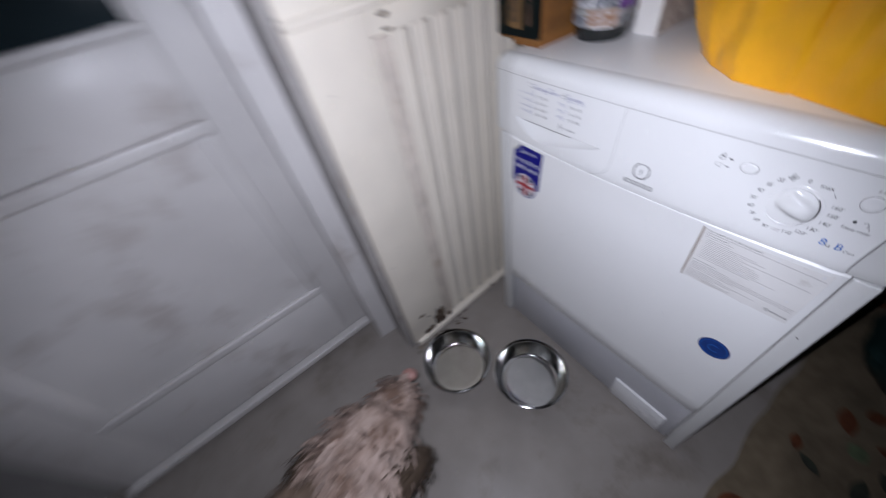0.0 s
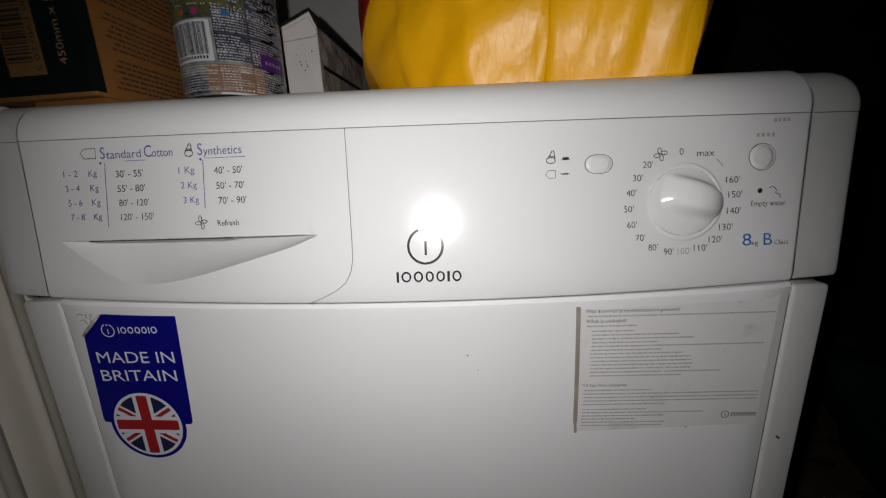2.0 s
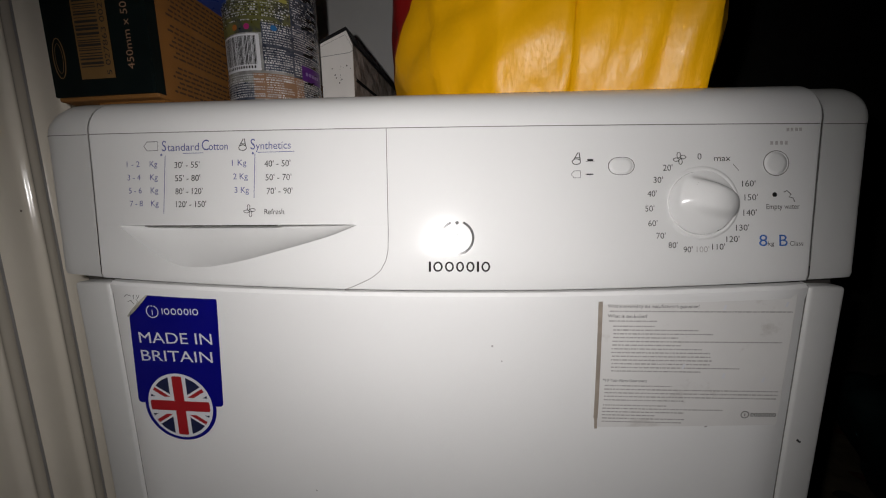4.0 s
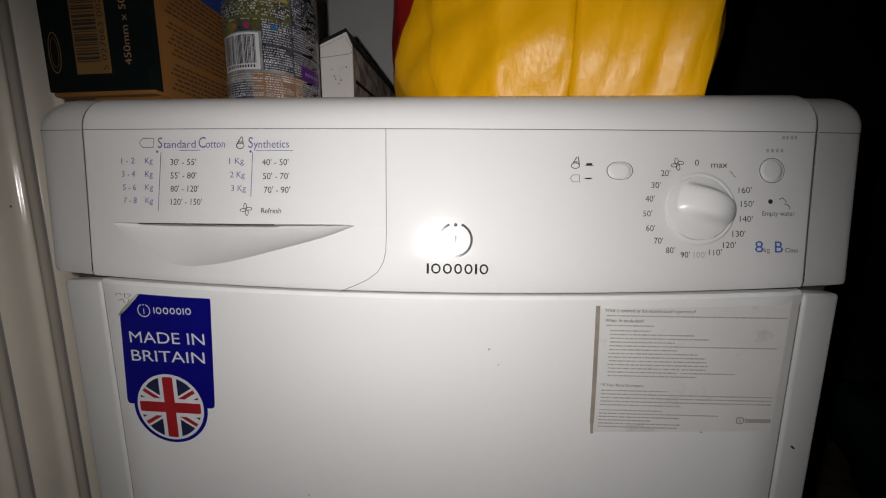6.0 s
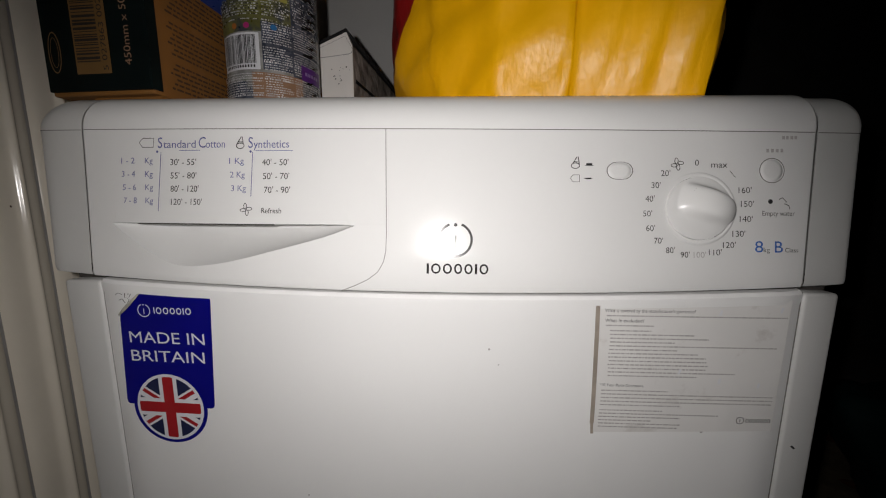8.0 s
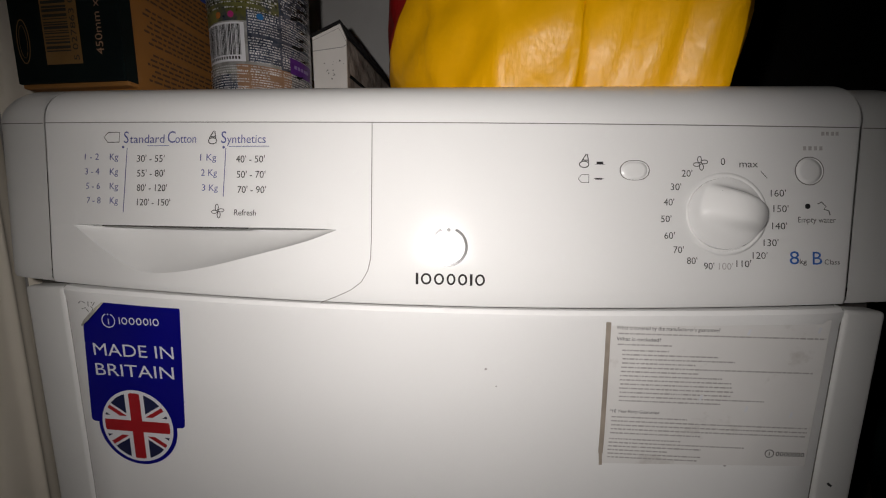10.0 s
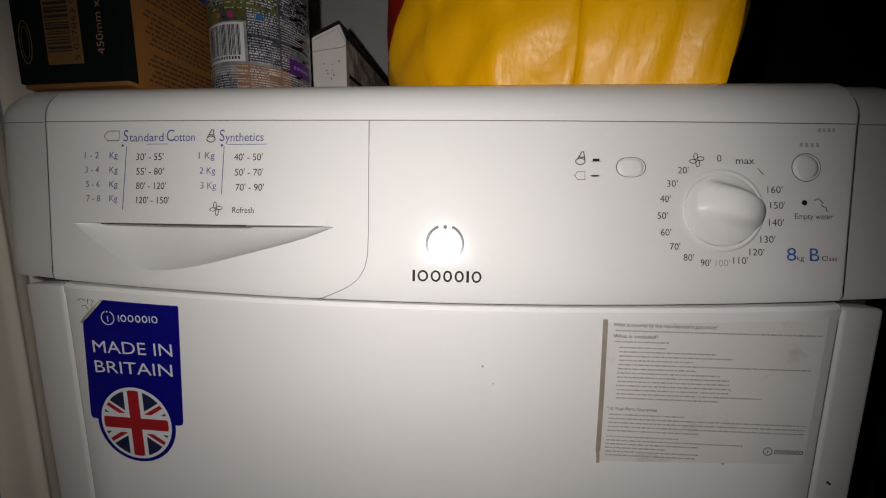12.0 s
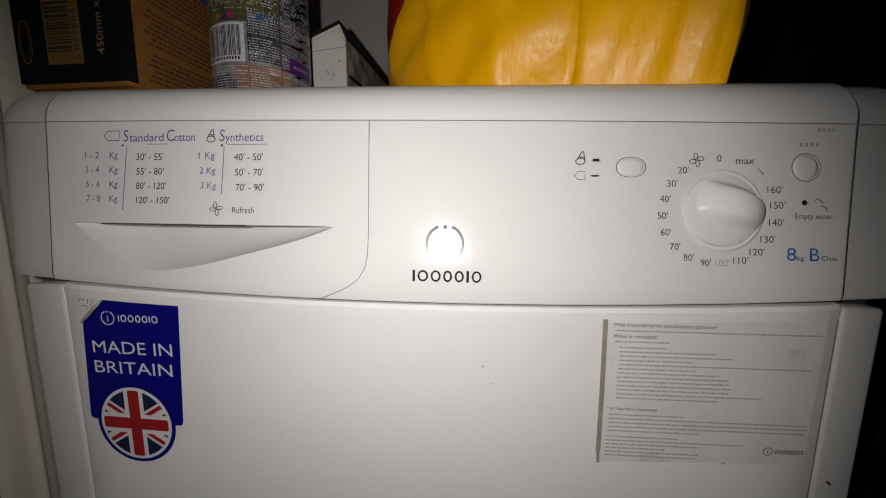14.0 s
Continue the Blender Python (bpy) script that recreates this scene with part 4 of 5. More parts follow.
leaf = thing("guarantee_label", "pale printed guarantee label with lines of small grey text", "label")
p = Print(on_door(0.0004))
out = [(0.1292, 0.6838), (0.2685, 0.6872), (0.2676, 0.5835), (0.1322, 0.5785)]
g = []
for i in range(13):
    for j in range(9):
        a = [out[0][c] + (out[1][c] - out[0][c]) * i / 12 for c in (0, 1)]
        b = [out[3][c] + (out[2][c] - out[3][c]) * i / 12 for c in (0, 1)]
        g.append((a[0] + (b[0] - a[0]) * j / 8, a[1] + (b[1] - a[1]) * j / 8))
p.shape(g, grid_faces(13, 9))
p.done("sheet", PAPER, leaf)
p = Print(on_door(0.0009))
p.line([(0.1296, 0.6838), (0.1302, 0.66), (0.1308, 0.63), (0.1312, 0.60), (0.1312, 0.5865)], 0.0032)
p.line([(0.1310, 0.5885), (0.1318, 0.5775)], 0.0022)
p.done("dirty_edge", PAPER_EDGE, leaf, "brown dirty edge of the label")
p = Print(on_door(0.0008))
p.text("What is covered by the manufacturer's guarantee?", 0.1350, 0.6770, 0.0026, 0.0655)
p.text("What is excluded?", 0.1355, 0.6692, 0.0026, 0.0285)
p.text("*10 Year Parts Guarantee", 0.1350, 0.6176, 0.0024, 0.0330)
p.ring(0.2430, 0.5920, 0.0028, 0.0006, n=18)
p.bar(0.2427, 0.2433, 0.5906, 0.5932)
for k in range(7):
    p.ring(0.2483 + 0.0027 * k, 0.5920, 0.0009, 0.0006, n=10, rz=0.0014)
p.done("heading_print", INK_MID, leaf, "grey printed heading lines")
p = Print(on_door(0.0007))
rnd = random.Random(6)
lines = [(0.6741, 0.130)] + [(0.6665, 0.035)]
z = 0.6625
for w in (0.030, 0.062, 0.072, 0.048, 0.122, 0.050, 0.066, 0.072, 0.072, 0.074, 0.072, 0.094, 0.066):
    lines.append((z, w))
    z -= 0.0030
for w in (0.050, 0.128, 0.128, 0.128, 0.060):
    lines.append((z - 0.0092, w))
    z -= 0.0030
for w in (0.048, 0.090, 0.062, 0.040, 0.062, 0.060):
    lines.append((z - 0.0106, w))
    z -= 0.0028
for z, w in lines:
    x = 0.1358 + rnd.uniform(0, 0.001) + (0.004 if 0.62 < z < 0.665 else 0)
    end = x + w
    while x < end:
        wl = rnd.uniform(0.0008, 0.0042)
        p.bar(x, min(end, x + wl), z - 0.00050, z + 0.00050, 1)
        x += wl + 0.0006
p.done("small_print", INK_FAINT, leaf, "rows of small grey print")
p = Print(on_door(0.0011))
for x, z in ((0.2610, 0.6800), (0.2180, 0.6775), (0.2520, 0.6210), (0.1930, 0.6310), (0.2230, 0.6240)):
    p.line([(x, z - 0.002), (x + 0.001, z + 0.002)], 0.0016)
p.done("wrinkle", STICK_WHITE, leaf, "small pale wrinkles")["kind"] = "stuff"

oval = thing("oval_sticker", "dark blue oval energy sticker on the white dryer door", "sticker")
p = Print(on_door(0.0005))
p.disc(0.2285, 0.4545, 0.0235, 40, 0.0235)
p.done("sticker_face", OVAL, oval)
p = Print(on_door(0.0008))
p.ring(0.2285, 0.4545, 0.0195, 0.0012, n=40)
p.ring(0.2285, 0.4545, 0.008, 0.002, 60, 330, 20)
p.done("sticker_marks", INK_SKY, oval, "lighter blue marks")

# specks of grime on the white door
p = Print(on_door(0.0003))
rnd = random.Random(9)
for k in range(16):
    p.disc(rnd.uniform(-0.15, 0.26), rnd.uniform(0.3, 0.66), rnd.uniform(0.0003, 0.0008), 7)
p.disc(0.2155, 0.5815, 0.0012, 9)
p.disc(0.0500, 0.6450, 0.0009, 9)
p.done("specks", INK_FAINT, dryer, "faint specks of grime")["kind"] = "stuff"

# ---- things on the dryer ----
# long black and kraft carton
film_box = thing("film_roll_carton", "long black and kraft cardboard carton with a barcode on its end", "carton", pose(-0.3075, 0.056, ZTOP, 0, 0, -3))
BW, BH, BL = 0.108, 0.125, 0.45
part("body", box_bm(-BW / 2 + 0.001, BW / 2, 0.002, BL, 0.0125, BH, 0.0015), BOX_KRAFT, film_box, "brown kraft sides")
part("bottom_flap", box_bm(-BW / 2 + 0.035, BW / 2 - 0.002, 0.010, BL - 0.01, 0.0, 0.0135), BOX_KRAFT, film_box, "folded kraft flaps under the carton")
part("end_face", box_bm(-BW / 2, BW / 2 - 0.0005, 0.0, 0.003, 0.0160, BH, 0.001), BOX_BLACK, film_box, "black printed end")
part("black_corner", box_bm(BW / 2 - 0.001, BW / 2 + 0.0006, 0.0005, 0.010, 0.0160, BH), BOX_BLACK, film_box)
p = Print(lambda x, z: -0.0006)
p.bar(-0.0205, 0.0155, 0.0305, 0.117)
p.ring(-0.0415, 0.050, 0.0062, 0.0010, n=24, rz=0.0175)
p.ring(-0.0415, 0.050, 0.0040, 0.0005, n=24, rz=0.0130)
p.done("gold_patch", BOX_GOLD, film_box, "gold barcode patch and ring")
p = Print(lambda x, z: -0.0012)
rnd = random.Random(21)
z = 0.0405
while z < 0.115:
    h = rnd.choice((0.0007, 0.0010, 0.0016, 0.0022))
    p.bar(-0.018, 0.006, z, z + h, 1)
    z += h + rnd.choice((0.0008, 0.0012, 0.0018))
p.text("5 027863 0022", 0.0132, 0.0330, 0.0052, 0.066, turn=90)
p.done("barcode", INK, film_box, "dark barcode lines")["kind"] = "stuff"
p = Print(lambda x, z: -0.0007)
p.text("450mm x 50m", 0.0370, 0.0370, 0.0070, 0.064, turn=90)
p.done("size_print", LABEL_BROWN, film_box, "brown printed roll size")
# text rows on the kraft side
v, f = [], []
for r in range(22):
    z = 0.022 + 0.0046 * r
    if r in (6, 14):
        continue
    y = 0.020 + 0.003 * (r % 3)
    end = rnd.uniform(0.085, 0.125)
    while y < end:
        h = rnd.uniform(0.002, 0.008)
        i0 = len(v)
        xx = BW / 2 + 0.0008
        v += [(xx, y, z), (xx, y + h, z), (xx, y + h, z + 0.0019), (xx, y, z + 0.0019)]
        f.append((i0, i0 + 1, i0 + 2, i0 + 3))
        y += h + 0.0014
link_mesh("side_print", v, f, INK_BROWN, film_box, "rows of unreadable brown print")["kind"] = "stuff"

blue_packet = thing("blue_packet", "crumpled shiny blue packet lying on the carton", "packet", pose(-0.287, 0.17, ZTOP + BH, 0, 0, 8))
bm = bmesh.new()
bmesh.ops.create_cube(bm, size=1)
bmesh.ops.subdivide_edges(bm, edges=bm.edges[:], cuts=6, use_grid_fill=True)
for q in bm.verts:
    q.co = Vector((q.co.x * 0.11, q.co.y * 0.20, (q.co.z + 0.5) * 0.045 * (1 - 0.5 * abs(q.co.y * 2) ** 3)))
    q.co += Vector(noise.noise_vector(q.co * 40)) * 0.004
    q.co.z = max(0.0, q.co.z)
part("wrapper", bm, BLUE_WRAP, blue_packet, smooth=True)

# bottle
bottle = thing("detergent_bottle", "clear plastic bottle with a crowded printed label", "bottle", pose(-0.2000, 0.166, ZTOP - 0.0010))
BR = 0.050
part("bottle_body", lathe_bm([(0.0001, 0.002), (0.037, 0.0), (0.043, 0.003), (BR - 0.0035, 0.014), (BR - 0.0015, 0.024), (BR - 0.001, 0.10), (BR - 0.001, 0.19), (0.047, 0.215), (0.030, 0.235), (0.018, 0.243), (0.017, 0.262), (0.0001, 0.263)], 48), CLEAR, bottle, "clear grey plastic", smooth=True)
part("cap", lathe_bm([(0.0001, 0.288), (0.017, 0.287), (0.019, 0.284), (0.0195, 0.252), (0.018, 0.252)][::-1], 32), CAP_WHITE, bottle, "white screw cap", smooth=True)
part("label", lathe_bm([(BR - 0.002, 0.0245), (BR, 0.025), (BR, 0.19), (BR - 0.002, 0.1905)], 72), LABEL_GREY, bottle, "crowded grey and blue printed label", smooth=True)


def wrap_patch(a0, a1, z0, z1, d=0.0006, n=8):
    vs = []
    for i in range(n + 1):
        a = radians(-90 + a0 + (a1 - a0) * i / n)
        r = BR + d
        vs += [(r * math.cos(a), r * math.sin(a), z0), (r * math.cos(a), r * math.sin(a), z1)]
    return vs, [(2 * i, 2 * i + 2, 2 * i + 3, 2 * i + 1) for i in range(n)]


def wrap(name, patches, material, label="", d=0.0006):
    v, f = [], []
    for a0, a1, z0, z1 in patches:
        vs, fs = wrap_patch(a0, a1, z0, z1, d, 8 if a1 - a0 > 12 else 2)
        k = len(v)
        v += vs
        f += [tuple(i + k for i in q) for q in fs]
    ob = link_mesh(name, v, f, material, bottle, label, smooth=True)
    return tagged(ob, kind="stuff") if len(patches) > 10 else ob


wrap("dark_field", [(50, 112, 0.026, 0.178)], LABEL, "dark blue field of the label", 0.0004)
wrap("blue_field", [(16, 50, 0.056, 0.104)], LABEL, "dark blue print", 0.0004)
wrap("olive_field", [(-50, 50, 0.0935, 0.180)], mat("olive_print", (0.17, 0.17, 0.05), 0.3, vary=0.5, scale=50, dirt=(0.03, 0.04, 0.06), dirt_at=0.52, dirt_scale=45), "yellow-green field of the label", 0.0004)
wrap("brown_field", [(2, 62, 0.027, 0.053)], LABEL_BROWN, "brown field of the label", 0.0005)
wrap("dark_base", [(-50, 2, 0.026, 0.044)], LABEL, "dark foot of the label", 0.0005)
wrap("pale_strip", [(14, 52, 0.0248, 0.0268)], STICK_WHITE, "pale strip at the label's foot", 0.0007)
wrap("barcode_ground", [(-43, 13, 0.0555, 0.092)], STICK_WHITE, "white barcode patch", 0.0007)
bars, a = [], -39
while a < 9:
    w = rnd.choice((0.4, 0.6, 0.9, 1.3))
    bars.append((a, a + w, 0.0615, 0.0900))
    a += w + rnd.choice((0.5, 0.7, 1.0))
bars += [(-38 + 3.6 * k, -36 + 3.6 * k, 0.0575, 0.0602) for k in range(13)]
wrap("barcode", bars, INK, "black barcode with a row of digits too small to read", 0.0010)
pale_rows, dark_rows = [], []
for r in range(62):
    z = 0.0285 + 0.00245 * r
    if r % 11 == 10:
        continue
    h = 0.0011 if r % 7 else 0.0017
    for a0, a1, rows in ((-55, 15, pale_rows if z < 0.0545 or z > 0.1035 else None), (17, 49, pale_rows), (51, 110, pale_rows)):
        if rows is None:
            continue
        a = a0 + rnd.uniform(0, 1.5)
        stop = a1 - (rnd.uniform(0, 14) if rnd.random() < 0.3 else 0)
        while a < stop:
            w = rnd.uniform(0.5, 2.6)
            (dark_rows if 0.104 < z and rnd.random() < 0.4 else rows).append((a, min(a1, a + w), z, z + h * rnd.uniform(0.8, 1.15)))
            a += w + rnd.choice((0.5, 0.6, 0.8, 1.6))
wrap("small_print", pale_rows, mat("pale_print", (0.62, 0.63, 0.64), 0.4, vary=0.4, scale=90), "rows of tiny pale print", 0.0012)
wrap("dark_print", dark_rows, INK_GREY, "tiny dark print", 0.0013)
wrap("purple_field", [(60, 96, 0.052, 0.068)], PURPLE, "purple emblem", 0.0016)
wrap("emblem_bars", [(65 + 5 * k, 68.5 + 5 * k, 0.058, 0.0615) for k in range(5)], mat("violet_print", (0.30, 0.22, 0.45), 0.4), "", 0.0020)
for aa, m in ((-16, DOT_ORANGE), (0, DOT_PINK), (30, DOT_BLUE)):
    v, f = [], []
    for k in range(14):
        c, sn = math.cos(2 * math.pi * k / 14), math.sin(2 * math.pi * k / 14)
        ang = radians(-90 + aa + 3.6 * c)
        v.append(((BR + 0.0016) * math.cos(ang), (BR + 0.0016) * math.sin(ang), 0.0985 + 0.0030 * sn))
    link_mesh("colour_dot", v, [tuple(range(14))], m, bottle)
pale = [(-40 + 13 * k, -31 + 13 * k, 0.126 + 0.006 * (k % 3), 0.1295 + 0.006 * (k % 3)) for k in range(7)]
wrap("yellow_words", pale, mat("lime_print", (0.38, 0.36, 0.08), 0.4), "pale yellow print too small to read", 0.0014)
# shiny crinkled film folds down the bottle's flank
v, f = [], []
for k in range(15):
    a0 = radians(-90 + 70 + 7 * math.sin(k * 2.1))
    z = 0.030 + 0.0098 * k
    i0 = len(v)
    for q in range(7):
        a = a0 + radians(26) * q / 6
        bulge = 0.0010 * math.sin(math.pi * q / 6)
        for dz, up in ((-0.0022, 0.0), (0.0, 1.0), (0.0022, 0.0)):
            rr = BR + 0.0008 + bulge * up
            v.append((rr * math.cos(a), rr * math.sin(a), z + dz + 0.006 * q / 6))
    f += [(i0 + 3 * q + c, i0 + 3 * q + 3 + c, i0 + 3 * q + 4 + c, i0 + 3 * q + 1 + c) for q in range(6) for c in (0, 1)]
link_mesh("film_folds", v, f, CLEAR, bottle, "shiny crinkled film", smooth=True)["kind"] = "stuff"

# white carton standing behind the bottle
carton = thing("white_carton", "long white cardboard carton with spotted end and dark printed side", "carton", pose(-0.1365, 0.202, ZTOP - 0.0014, 0, 0, -4))
CW, CH, CL = 0.044, 0.130, 0.24
prof = [(-CW / 2, 0.0), (CW / 2, 0.0), (CW / 2, CH - 0.0165), (CW / 2 - 0.0075, CH), (-CW / 2, CH - 0.0135)]
v = [(x, y, z) for y in (0.0, CL) for x, z in prof]
n = 5
link_mesh("body", v, [tuple(range(n))] + [tuple(range(2 * n - 1, n - 1, -1))] + [(i, i + n, (i + 1) % n + n, (i + 1) % n) for i in range(n)], CARTON_SIDE, carton, "dark printed sides in crinkled clear film")
v = [(x * 0.985, -0.0012, z) for x, z in prof]
link_mesh("end_face", v + [(x, 0.001, z) for x, _, z in v], [tuple(range(n))] + [(i, i + n, (i + 1) % n + n, (i + 1) % n)[::-1] for i in range(n)], CARTON, carton, "spotted white end")
p = Print(lambda x, z: -0.0016)
p.line([(-CW / 2, 0.1005), (CW / 2 - 0.004, 0.1035), (CW / 2, 0.1060)], 0.0009)
p.done("flap_line", INK_FAINT, carton)
p = Print(lambda x, z: -0.0016)
p.line([(-CW / 2, CH - 0.0175), (CW / 2 - 0.009, CH - 0.005), (CW / 2, CH - 0.0205)], 0.0005)
p.done("fold_line", INK_FAINT, carton)
p = Print(lambda x, z: -0.0017)
rnd = random.Random(77)
for k in range(15):
    p.disc(rnd.gauss(0.003, 0.006), rnd.gauss(0.081, 0.008), rnd.uniform(0.0003, 0.0010), 8)
p.done("spots", INK, carton, "small dark spots")
x, y0, y1 = CW / 2 + 0.0006, 0.004, CL
link_mesh("film_fold", [(x, y0, 0.075), (x, y1, 0.080), (x + 0.0012, y1, 0.0775), (x + 0.0012, y0, 0.0725), (x, y1, 0.075), (x, y0, 0.070)], [(0, 1, 2, 3), (3, 2, 4, 5)], CLEAR, carton, "shiny fold of clear film")
tops = [(-CW / 2 - 0.001, CH - 0.0128), (CW / 2 - 0.0075, CH + 0.0008), (CW / 2 + 0.0012, CH - 0.0165), (-CW / 2 - 0.001, CH - 0.0098), (CW / 2 - 0.0075, CH + 0.0045), (CW / 2 + 0.0030, CH - 0.0150)]
v = [(x, y, z) for y in (-0.0015, CL) for x, z in tops]
link_mesh("top_tape", v, [(3, 4, 10, 9), (4, 5, 11, 10), (0, 1, 4, 3), (1, 2, 5, 4), (2, 8, 11, 5), (0, 3, 9, 6), (6, 9, 10, 7), (7, 10, 11, 8)], INK, carton, "black edge strip along the top")

# yellow bag
bag = thing("yellow_carrier_bag", "full yellow plastic carrier bag with creases and a red side", "bag", pose(0, 0, ZTOP - 0.0030))
foot = [(0.012, 0.112), (0.058, 0.068), (0.118, 0.056), (0.122, 0.060), (0.160, 0.044), (0.216, 0.020), (0.235, 0.050), (0.262, 0.150), (0.255, 0.250), (0.180, 0.330), (0.070, 0.345), (-0.012, 0.300), (-0.036, 0.220), (-0.020, 0.158)]
dense = []
for i in range(len(foot)):
    a, b = Vector(foot[i]), Vector(foot[(i + 1) % len(foot)])
    k = max(2, int((b - a).length / 0.006))
    dense += [a.lerp(b, j / k) for j in range(k)]
levels = [0.0, 0.003, 0.010, 0.022, 0.036, 0.050, 0.064, 0.078, 0.092, 0.106, 0.122, 0.14, 0.16, 0.18, 0.2, 0.22, 0.24, 0.262, 0.285]
cx, cy = 0.125, 0.18
v = []
for li, z in enumerate(levels):
    for i, q in enumerate(dense):
        grow = 0.985 + 0.020 * min(1, z / 0.02) + 0.07 * z / 0.28
        x, y = cx + (q.x - cx) * (grow - (0.18 if q.x > cx else 0.055) * z / 0.28), cy + (q.y - cy) * grow
        nn = noise.noise(Vector((x * 14, y * 14, z * 9))) * 0.0048 + noise.noise(Vector((x * 38 + 5, y * 38, z * 26))) * 0.0026
        fold = 0.0055 * abs(math.sin((x * 1.4 - z * 0.6) * 48 + 3 * noise.noise(Vector((x * 9, y * 9, z * 9))))) ** 5
        d = Vector((q.x - cx, q.y - cy)).normalized()
        k = min(1, z / 0.015)
        seam_at = min((q - Vector(w)).length for w in ((0.012, 0.112), (0.120, 0.058), (0.216, 0.020)))
        nn += 0.0018 * math.exp(-(seam_at / 0.0035) ** 2)
        left = max(0.0, min(1.0, (0.035 - q.x) / 0.05))
        x -= left * min(0.030, 0.6 * max(0.0, z - 0.004))
        x += d.x * (nn - fold) * k
        y += d.y * (nn - fold) * k
        y += 0.011 * max(0.0, 1 - z / 0.062) ** 1.3 * max(0.0, min(1.0, (0.16 - q.y) / 0.08))
        lift = 0.0015 * max(0.0, min(1.0, (x - 0.125) / 0.085)) * max(0.0, 1 - z / 0.05) * (1.0 if y < 0.12 else 0.0)
        v.append((x, max(y, 0.014), z + lift))
nd = len(dense)
f = [(l * nd + i, l * nd + (i + 1) % nd, (l + 1) * nd + (i + 1) % nd, (l + 1) * nd + i) for l in range(len(levels) - 1) for i in range(nd)]
f.append(tuple(range(nd))[::-1])
f.append(tuple((len(levels) - 1) * nd + i for i in range(nd)))
bagm = link_mesh("bag_body", v, f, YELLOW, bag, smooth=True)
for s in (0.09, 0.19):
    v, f = [], []
    for i in range(17):
        a = math.pi * i / 16
        for j in range(6):
            b = 2 * math.pi * j / 6
            r = 0.045 + 0.005 * math.cos(b)
            v.append((0.12 + r * math.cos(a), s + 0.004 * math.sin(b), 0.275 + 0.06 * r / 0.045 * math.sin(a)))
    for i in range(16):
        for j in range(6):
            f.append((i * 6 + j, i * 6 + (j + 1) % 6, (i + 1) * 6 + (j + 1) % 6, (i + 1) * 6 + j))
    link_mesh("handle", v, f, YELLOW, bag, smooth=True)

# ---- things on the floor ----
def dish(at, group="steel bowls on the floor"):
    ob = thing("pet_bowl", "round stainless steel pet bowl, empty, standing on the floor", "bowl", at, group)
    part("bowl_wall", lathe_bm([(0.080, 0.0), (0.084, 0.001), (0.0885, 0.006), (0.099, 0.058), (0.102, 0.0630), (0.105, 0.0645), (0.1068, 0.0635), (0.1068, 0.0665), (0.1035, 0.0675), (0.1005, 0.065), (0.0975, 0.059), (0.0865, 0.0095), (0.0825, 0.0050), (0.0785, 0.0042), (0.0745, 0.0048), (0.064, 0.0034), (0.0001, 0.0034)], 72), STEEL, ob, smooth=True)
    part("rubber_ring", lathe_bm([(0.079, 0.0), (0.083, 0.0), (0.084, 0.004), (0.080, 0.004)], 48), INK, ob)
    return ob


b1 = dish(pose(-0.228, -0.278, 0.0))
copy_thing(b1, pose(-0.052, -0.137, 0.0, 0, 0, 40))

mat_thing = thing("patterned_cloth", "cream cloth with rust and dark leaf motifs lying on the floor", "cloth", pose(0.40, -0.10, 0.0))
v = []
nu, nv = 46, 60
rnd = random.Random(12)
for i in range(nu):
    for j in range(nv):
        x, y = 0.92 * i / (nu - 1), 1.2 * j / (nv - 1)
        h = 0.014 + 0.020 * noise.noise(Vector((x * 5, y * 5, 0))) + 0.008 * noise.noise(Vector((x * 13, y * 13, 4)))
        e = min(x / 0.06, y / 0.06, 1, (0.92 - x) / 0.06, (1.2 - y) / 0.06)
        v.append((x + 0.02 * noise.noise(Vector((0, y * 8, 9))), y + 0.02 * noise.noise(Vector((x * 8, 0, 5))), max(0.002, h * max(0, e)) + 0.001))
link_mesh("cloth", v, grid_faces(nu, nv), FABRIC, mat_thing, smooth=True)
for m, nm, cnt in ((LEAF_RUST, "rust_leaves", 40), (LEAF_DARK, "dark_leaves", 42), (LEAF_GREEN, "green_leaves", 24)):
    vv, ff = [], []
    for k in range(cnt):
        x, y, a = rnd.uniform(0.06, 0.84), rnd.uniform(0.08, 1.1), rnd.uniform(0, 6.3)
        l, w = rnd.uniform(0.03, 0.07), rnd.uniform(0.010, 0.022)
        i0 = len(vv)
        for t in range(7):
            u = t / 6
            ww = w * math.sin(math.pi * min(1, u * 0.94 + 0.03)) ** 0.8
            for s in (-1, 1):
                px, py = x + l * u * math.cos(a) - s * ww * math.sin(a), y + l * u * math.sin(a) + s * ww * math.cos(a)
                h = 0.014 + 0.020 * noise.noise(Vector((px * 5, py * 5, 0))) + 0.008 * noise.noise(Vector((px * 13, py * 13, 4)))
                vv.append((px, py, max(0.004, h) + 0.003))
        ff += [(i0 + 2 * t, i0 + 2 * t + 2, i0 + 2 * t + 3, i0 + 2 * t + 1) for t in range(6)]
    link_mesh(nm, vv, ff, m, mat_thing)


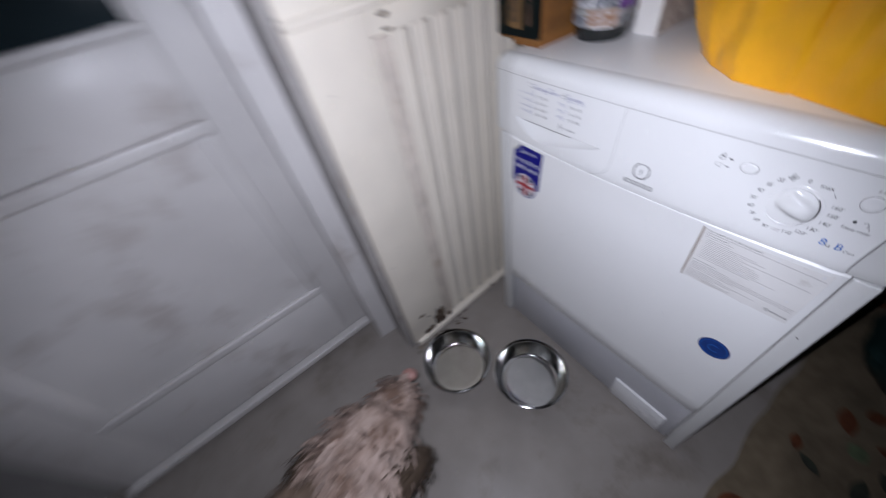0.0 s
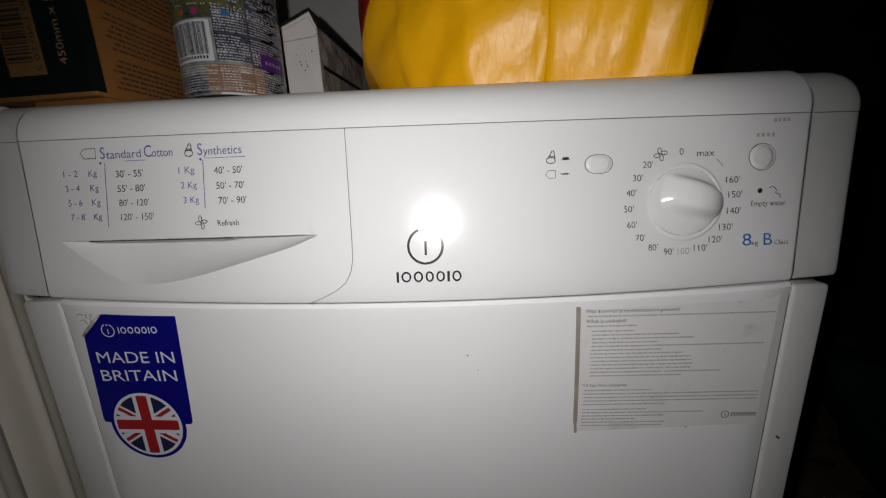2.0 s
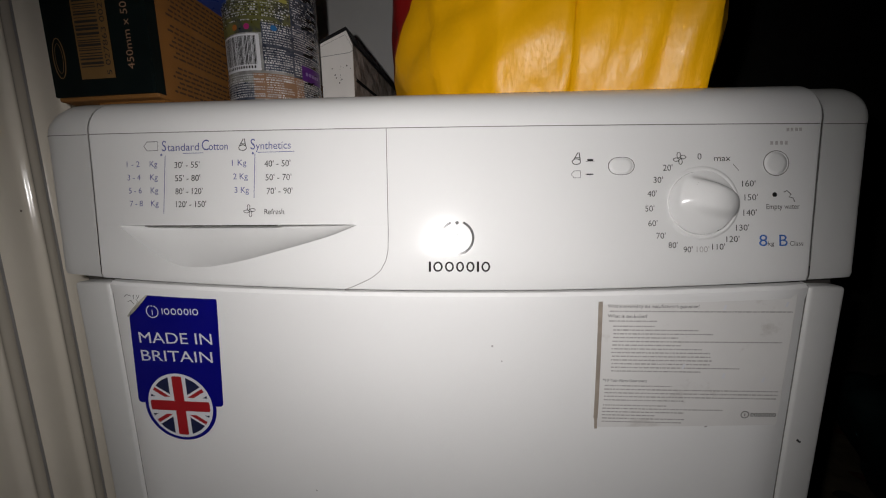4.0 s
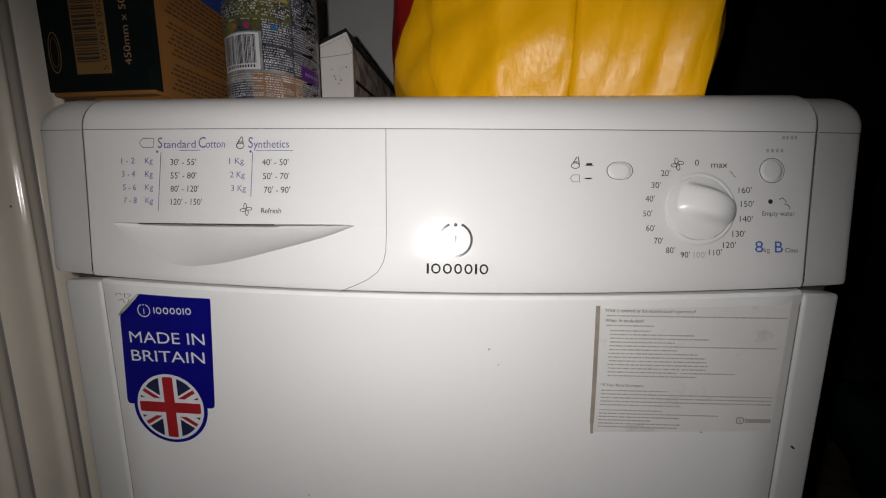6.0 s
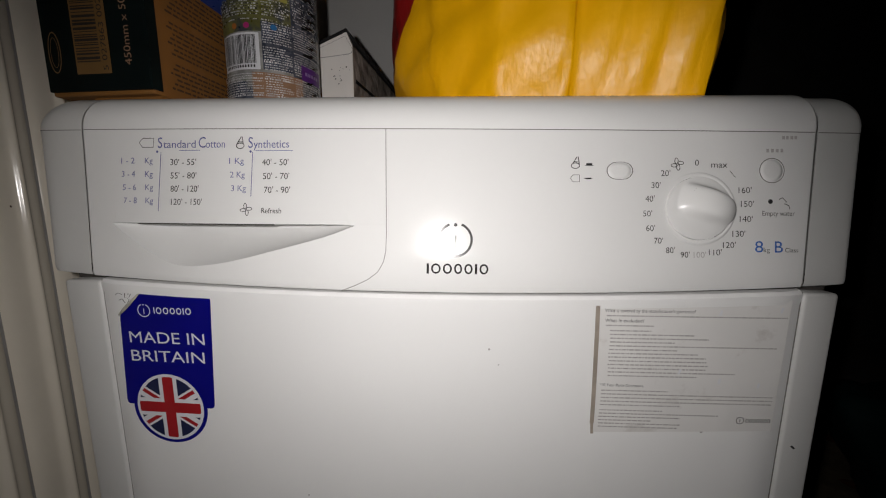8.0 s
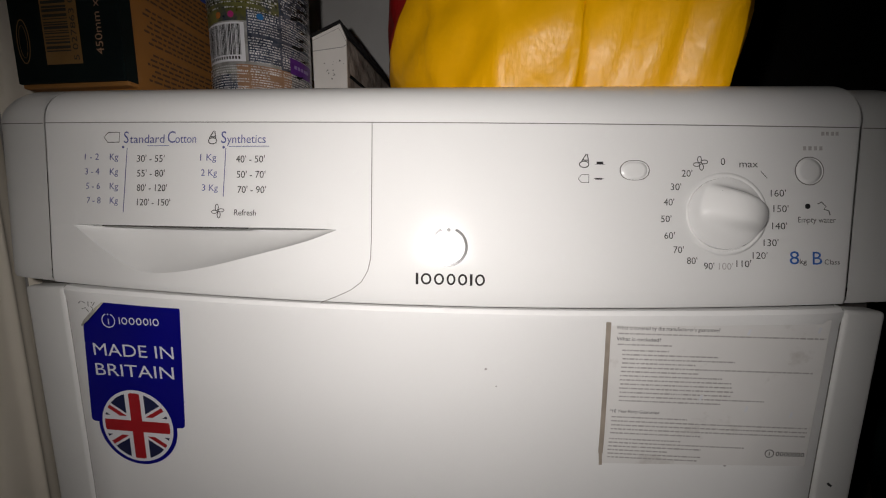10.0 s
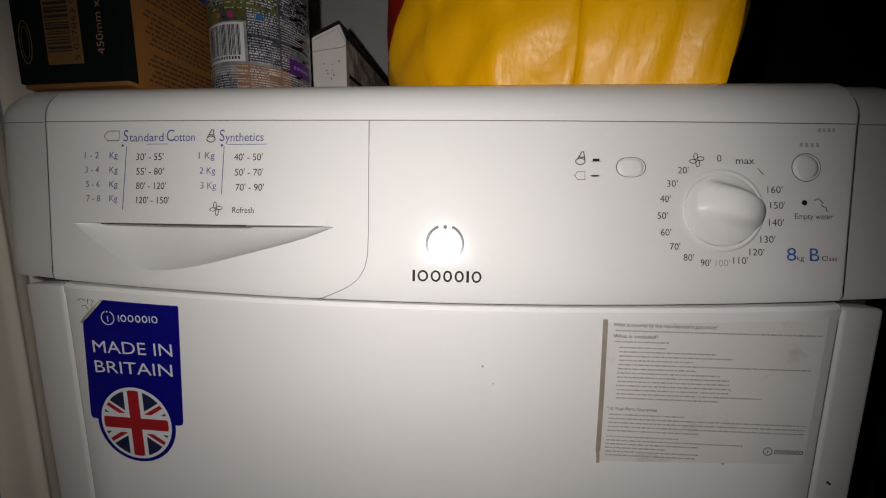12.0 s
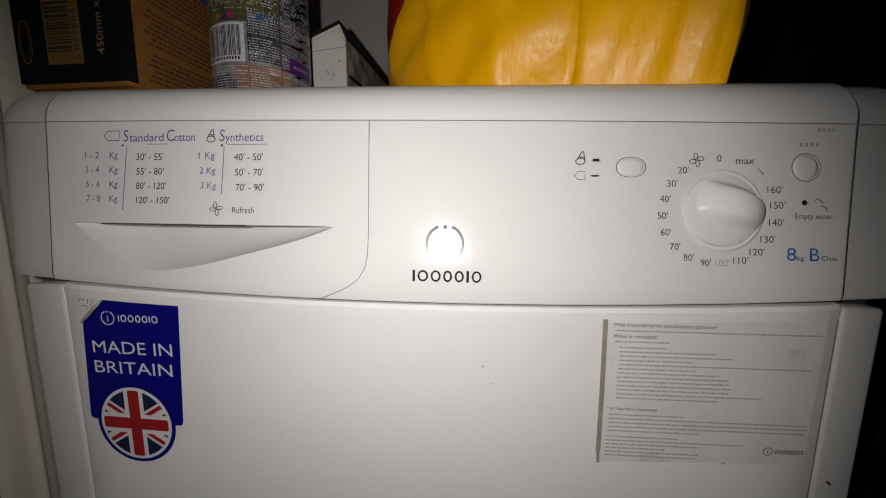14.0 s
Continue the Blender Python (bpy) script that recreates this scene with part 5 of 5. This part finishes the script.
def lump(name, label, category, at, sx, sy, sz, material, seed):
    ob = thing(name, label, category, at)
    bm = bmesh.new()
    bmesh.ops.create_icosphere(bm, subdivisions=5, radius=1)
    for q in bm.verts:
        d = 1 + 0.22 * noise.noise(q.co * 1.6 + Vector((seed, 0, 0))) + 0.08 * abs(noise.noise(q.co * 5 + Vector((0, seed, 0))))
        q.co = Vector((q.co.x * sx * d, q.co.y * sy * d, max(0, (q.co.z * 0.6 + 0.45) * sz * d)))
    part("sack", bm, material, ob, smooth=True)
    bm = lathe_bm([(0.05 * sx / 0.2, 0), (0.03, 0.02), (0.022, 0.04), (0.04, 0.07), (0.055, 0.085)], 18)
    part("knot", bm, material, ob, smooth=True).location = (0, 0, sz * 0.98)
    return ob


lump("rubbish_sack", "dark green plastic sack slumped on the floor", "sack", pose(1.15, 0.35, 0.02), 0.26, 0.30, 0.36, BAG_DARK, 3)
lump("rubbish_sack", "small black plastic sack beside the dryer", "sack", pose(0.62, 0.62, 0.02), 0.16, 0.18, 0.26, BAG_DARK, 9)

# ---- the dog: seen from above as it noses towards the bowls ----
dog = thing("dog", "small rough-coated cream dog with dark brown and tan patches", "dog", pose(-0.328, 0.277, 0, 0, 0, 35))
dog.scale = (1.35, 1.35, 1.35)


def furry(name, centre, axes, turn, material, seed, tufts=260, tuft=0.022, parent=None, label=""):
    rnd = random.Random(seed)
    bm = bmesh.new()
    bmesh.ops.create_icosphere(bm, subdivisions=3, radius=1)
    m = Matrix.Translation(centre) @ Euler([radians(a) for a in turn]).to_matrix().to_4x4()
    dirs = [v.co.copy() for v in bm.verts]
    for q in bm.verts:
        q.co = Vector([q.co[i] * axes[i] for i in range(3)]) * (1 + 0.08 * noise.noise(q.co * 3 + Vector((seed, 0, 0))))
    for k in range(tufts):
        d = rnd.choice(dirs).normalized()
        d = (d + Vector((rnd.uniform(-.2, .2), rnd.uniform(-.2, .2), rnd.uniform(-.2, .2)))).normalized()
        o = Vector([d[i] * axes[i] * 0.94 for i in range(3)])
        lean = (d + Vector((-0.9, rnd.uniform(-.5, .5), -0.3))).normalized()
        side = d.cross(lean).normalized() * tuft * 0.22
        tip = o + lean * tuft * rnd.uniform(0.7, 1.4)
        mid = o.lerp(tip, 0.5) + d * tuft * 0.25
        a, b = bm.verts.new(o + side), bm.verts.new(o - side)
        c, e = bm.verts.new(mid + side * 0.7), bm.verts.new(mid - side * 0.7)
        t = bm.verts.new(tip)
        bm.faces.new((a, b, e, c))
        bm.faces.new((c, e, t))
    bm.transform(m)
    return part(name, bm, material, parent or dog, label, smooth=True)


furry("body", (-0.27, -0.93, 0.20), (0.20, 0.085, 0.085), (0, 0, 80), FUR_TAN, 2, 420, 0.035, label="rough tan and cream body")
furry("chest", (-0.250, -0.765, 0.180), (0.105, 0.110, 0.08), (0, 0, 80), FUR_TAN, 3, 420, 0.026)
head = furry("head", (-0.232, -0.645, 0.200), (0.088, 0.078, 0.055), (0, 0, 80), FUR, 4, 520, 0.030, label="cream head")
furry("muzzle", (-0.228, -0.548, 0.168), (0.056, 0.044, 0.034), (0, 22, 96), FUR, 5, 240, 0.024, label="pale muzzle")
furry("ear", (-0.158, -0.640, 0.196), (0.050, 0.024, 0.030), (20, 10, 70), FUR_DARK, 6, 150, 0.02, label="dark brown ear")
furry("ear", (-0.312, -0.690, 0.190), (0.048, 0.024, 0.030), (-20, 10, 105), FUR_DARK, 7, 150, 0.02, label="dark brown ear")
furry("nose", (-0.232, -0.477, 0.145), (0.013, 0.015, 0.011), (0, 0, 90), NOSE, 8, 0, label="pink nose")
for k, (x, y) in enumerate(((-0.195, -0.76), (-0.285, -0.76), (-0.23, -1.06), (-0.32, -1.06))):
    furry("leg", (x, y, 0.085), (0.028, 0.026, 0.085), (0, 0, 0), FUR if k < 2 else FUR_TAN, 10 + k, 120, 0.02)
    furry("paw", (x, y + 0.02, 0.020), (0.028, 0.036, 0.020), (0, 0, 0), FUR, 20 + k, 60, 0.01)
furry("tail", (-0.31, -1.17, 0.27), (0.02, 0.02, 0.09), (-30, 0, 0), FUR_TAN, 30, 120, 0.03)

# ---- the hand-held torch: a small bright lamp that goes with the viewer ----
torch = thing("phone_torch", "small bright white torch lamp carried by the viewer", "torch")
part("led", lathe_bm([(0.0047 * math.cos(radians(a)), -0.0047 * math.sin(radians(a))) for a in (0, 15, 30, 45, 60, 75, 89)], 24), LED, torch, "glowing white domed lamp")
# unseen tube, added to cut the beam off beyond about 45 degrees
part("beam_tube", lathe_bm([(0.0001, 0.0012), (0.0186, 0.0012), (0.0186, -0.0140), (0.0198, -0.0140), (0.0198, 0.0030), (0.0001, 0.0030)], 48), INK, torch, "unseen black tube added round the lamp to narrow its beam")
TORCH_AT = Matrix.Translation((-0.030, 0.015, 0.014)) @ Matrix.Rotation(radians(0.5), 4, "Y") @ Matrix.Rotation(radians(-7), 4, "X")


def motions():
    walk(torch, [(t, m @ TORCH_AT) for t, m in poses])
    start = Vector((-0.328, 0.277, 0))
    steps = ((0.0, 0, 0), (0.1, -0.022, -0.005), (0.2, -0.045, -0.02), (0.4, -0.09, -0.06), (1.0, -0.12, -0.10), (14.0, -0.12, -0.10))
    walk(dog, [(t, pose(start.x + x, start.y + y, 0, 0, 0, 35)) for t, x, y in steps])


motions()
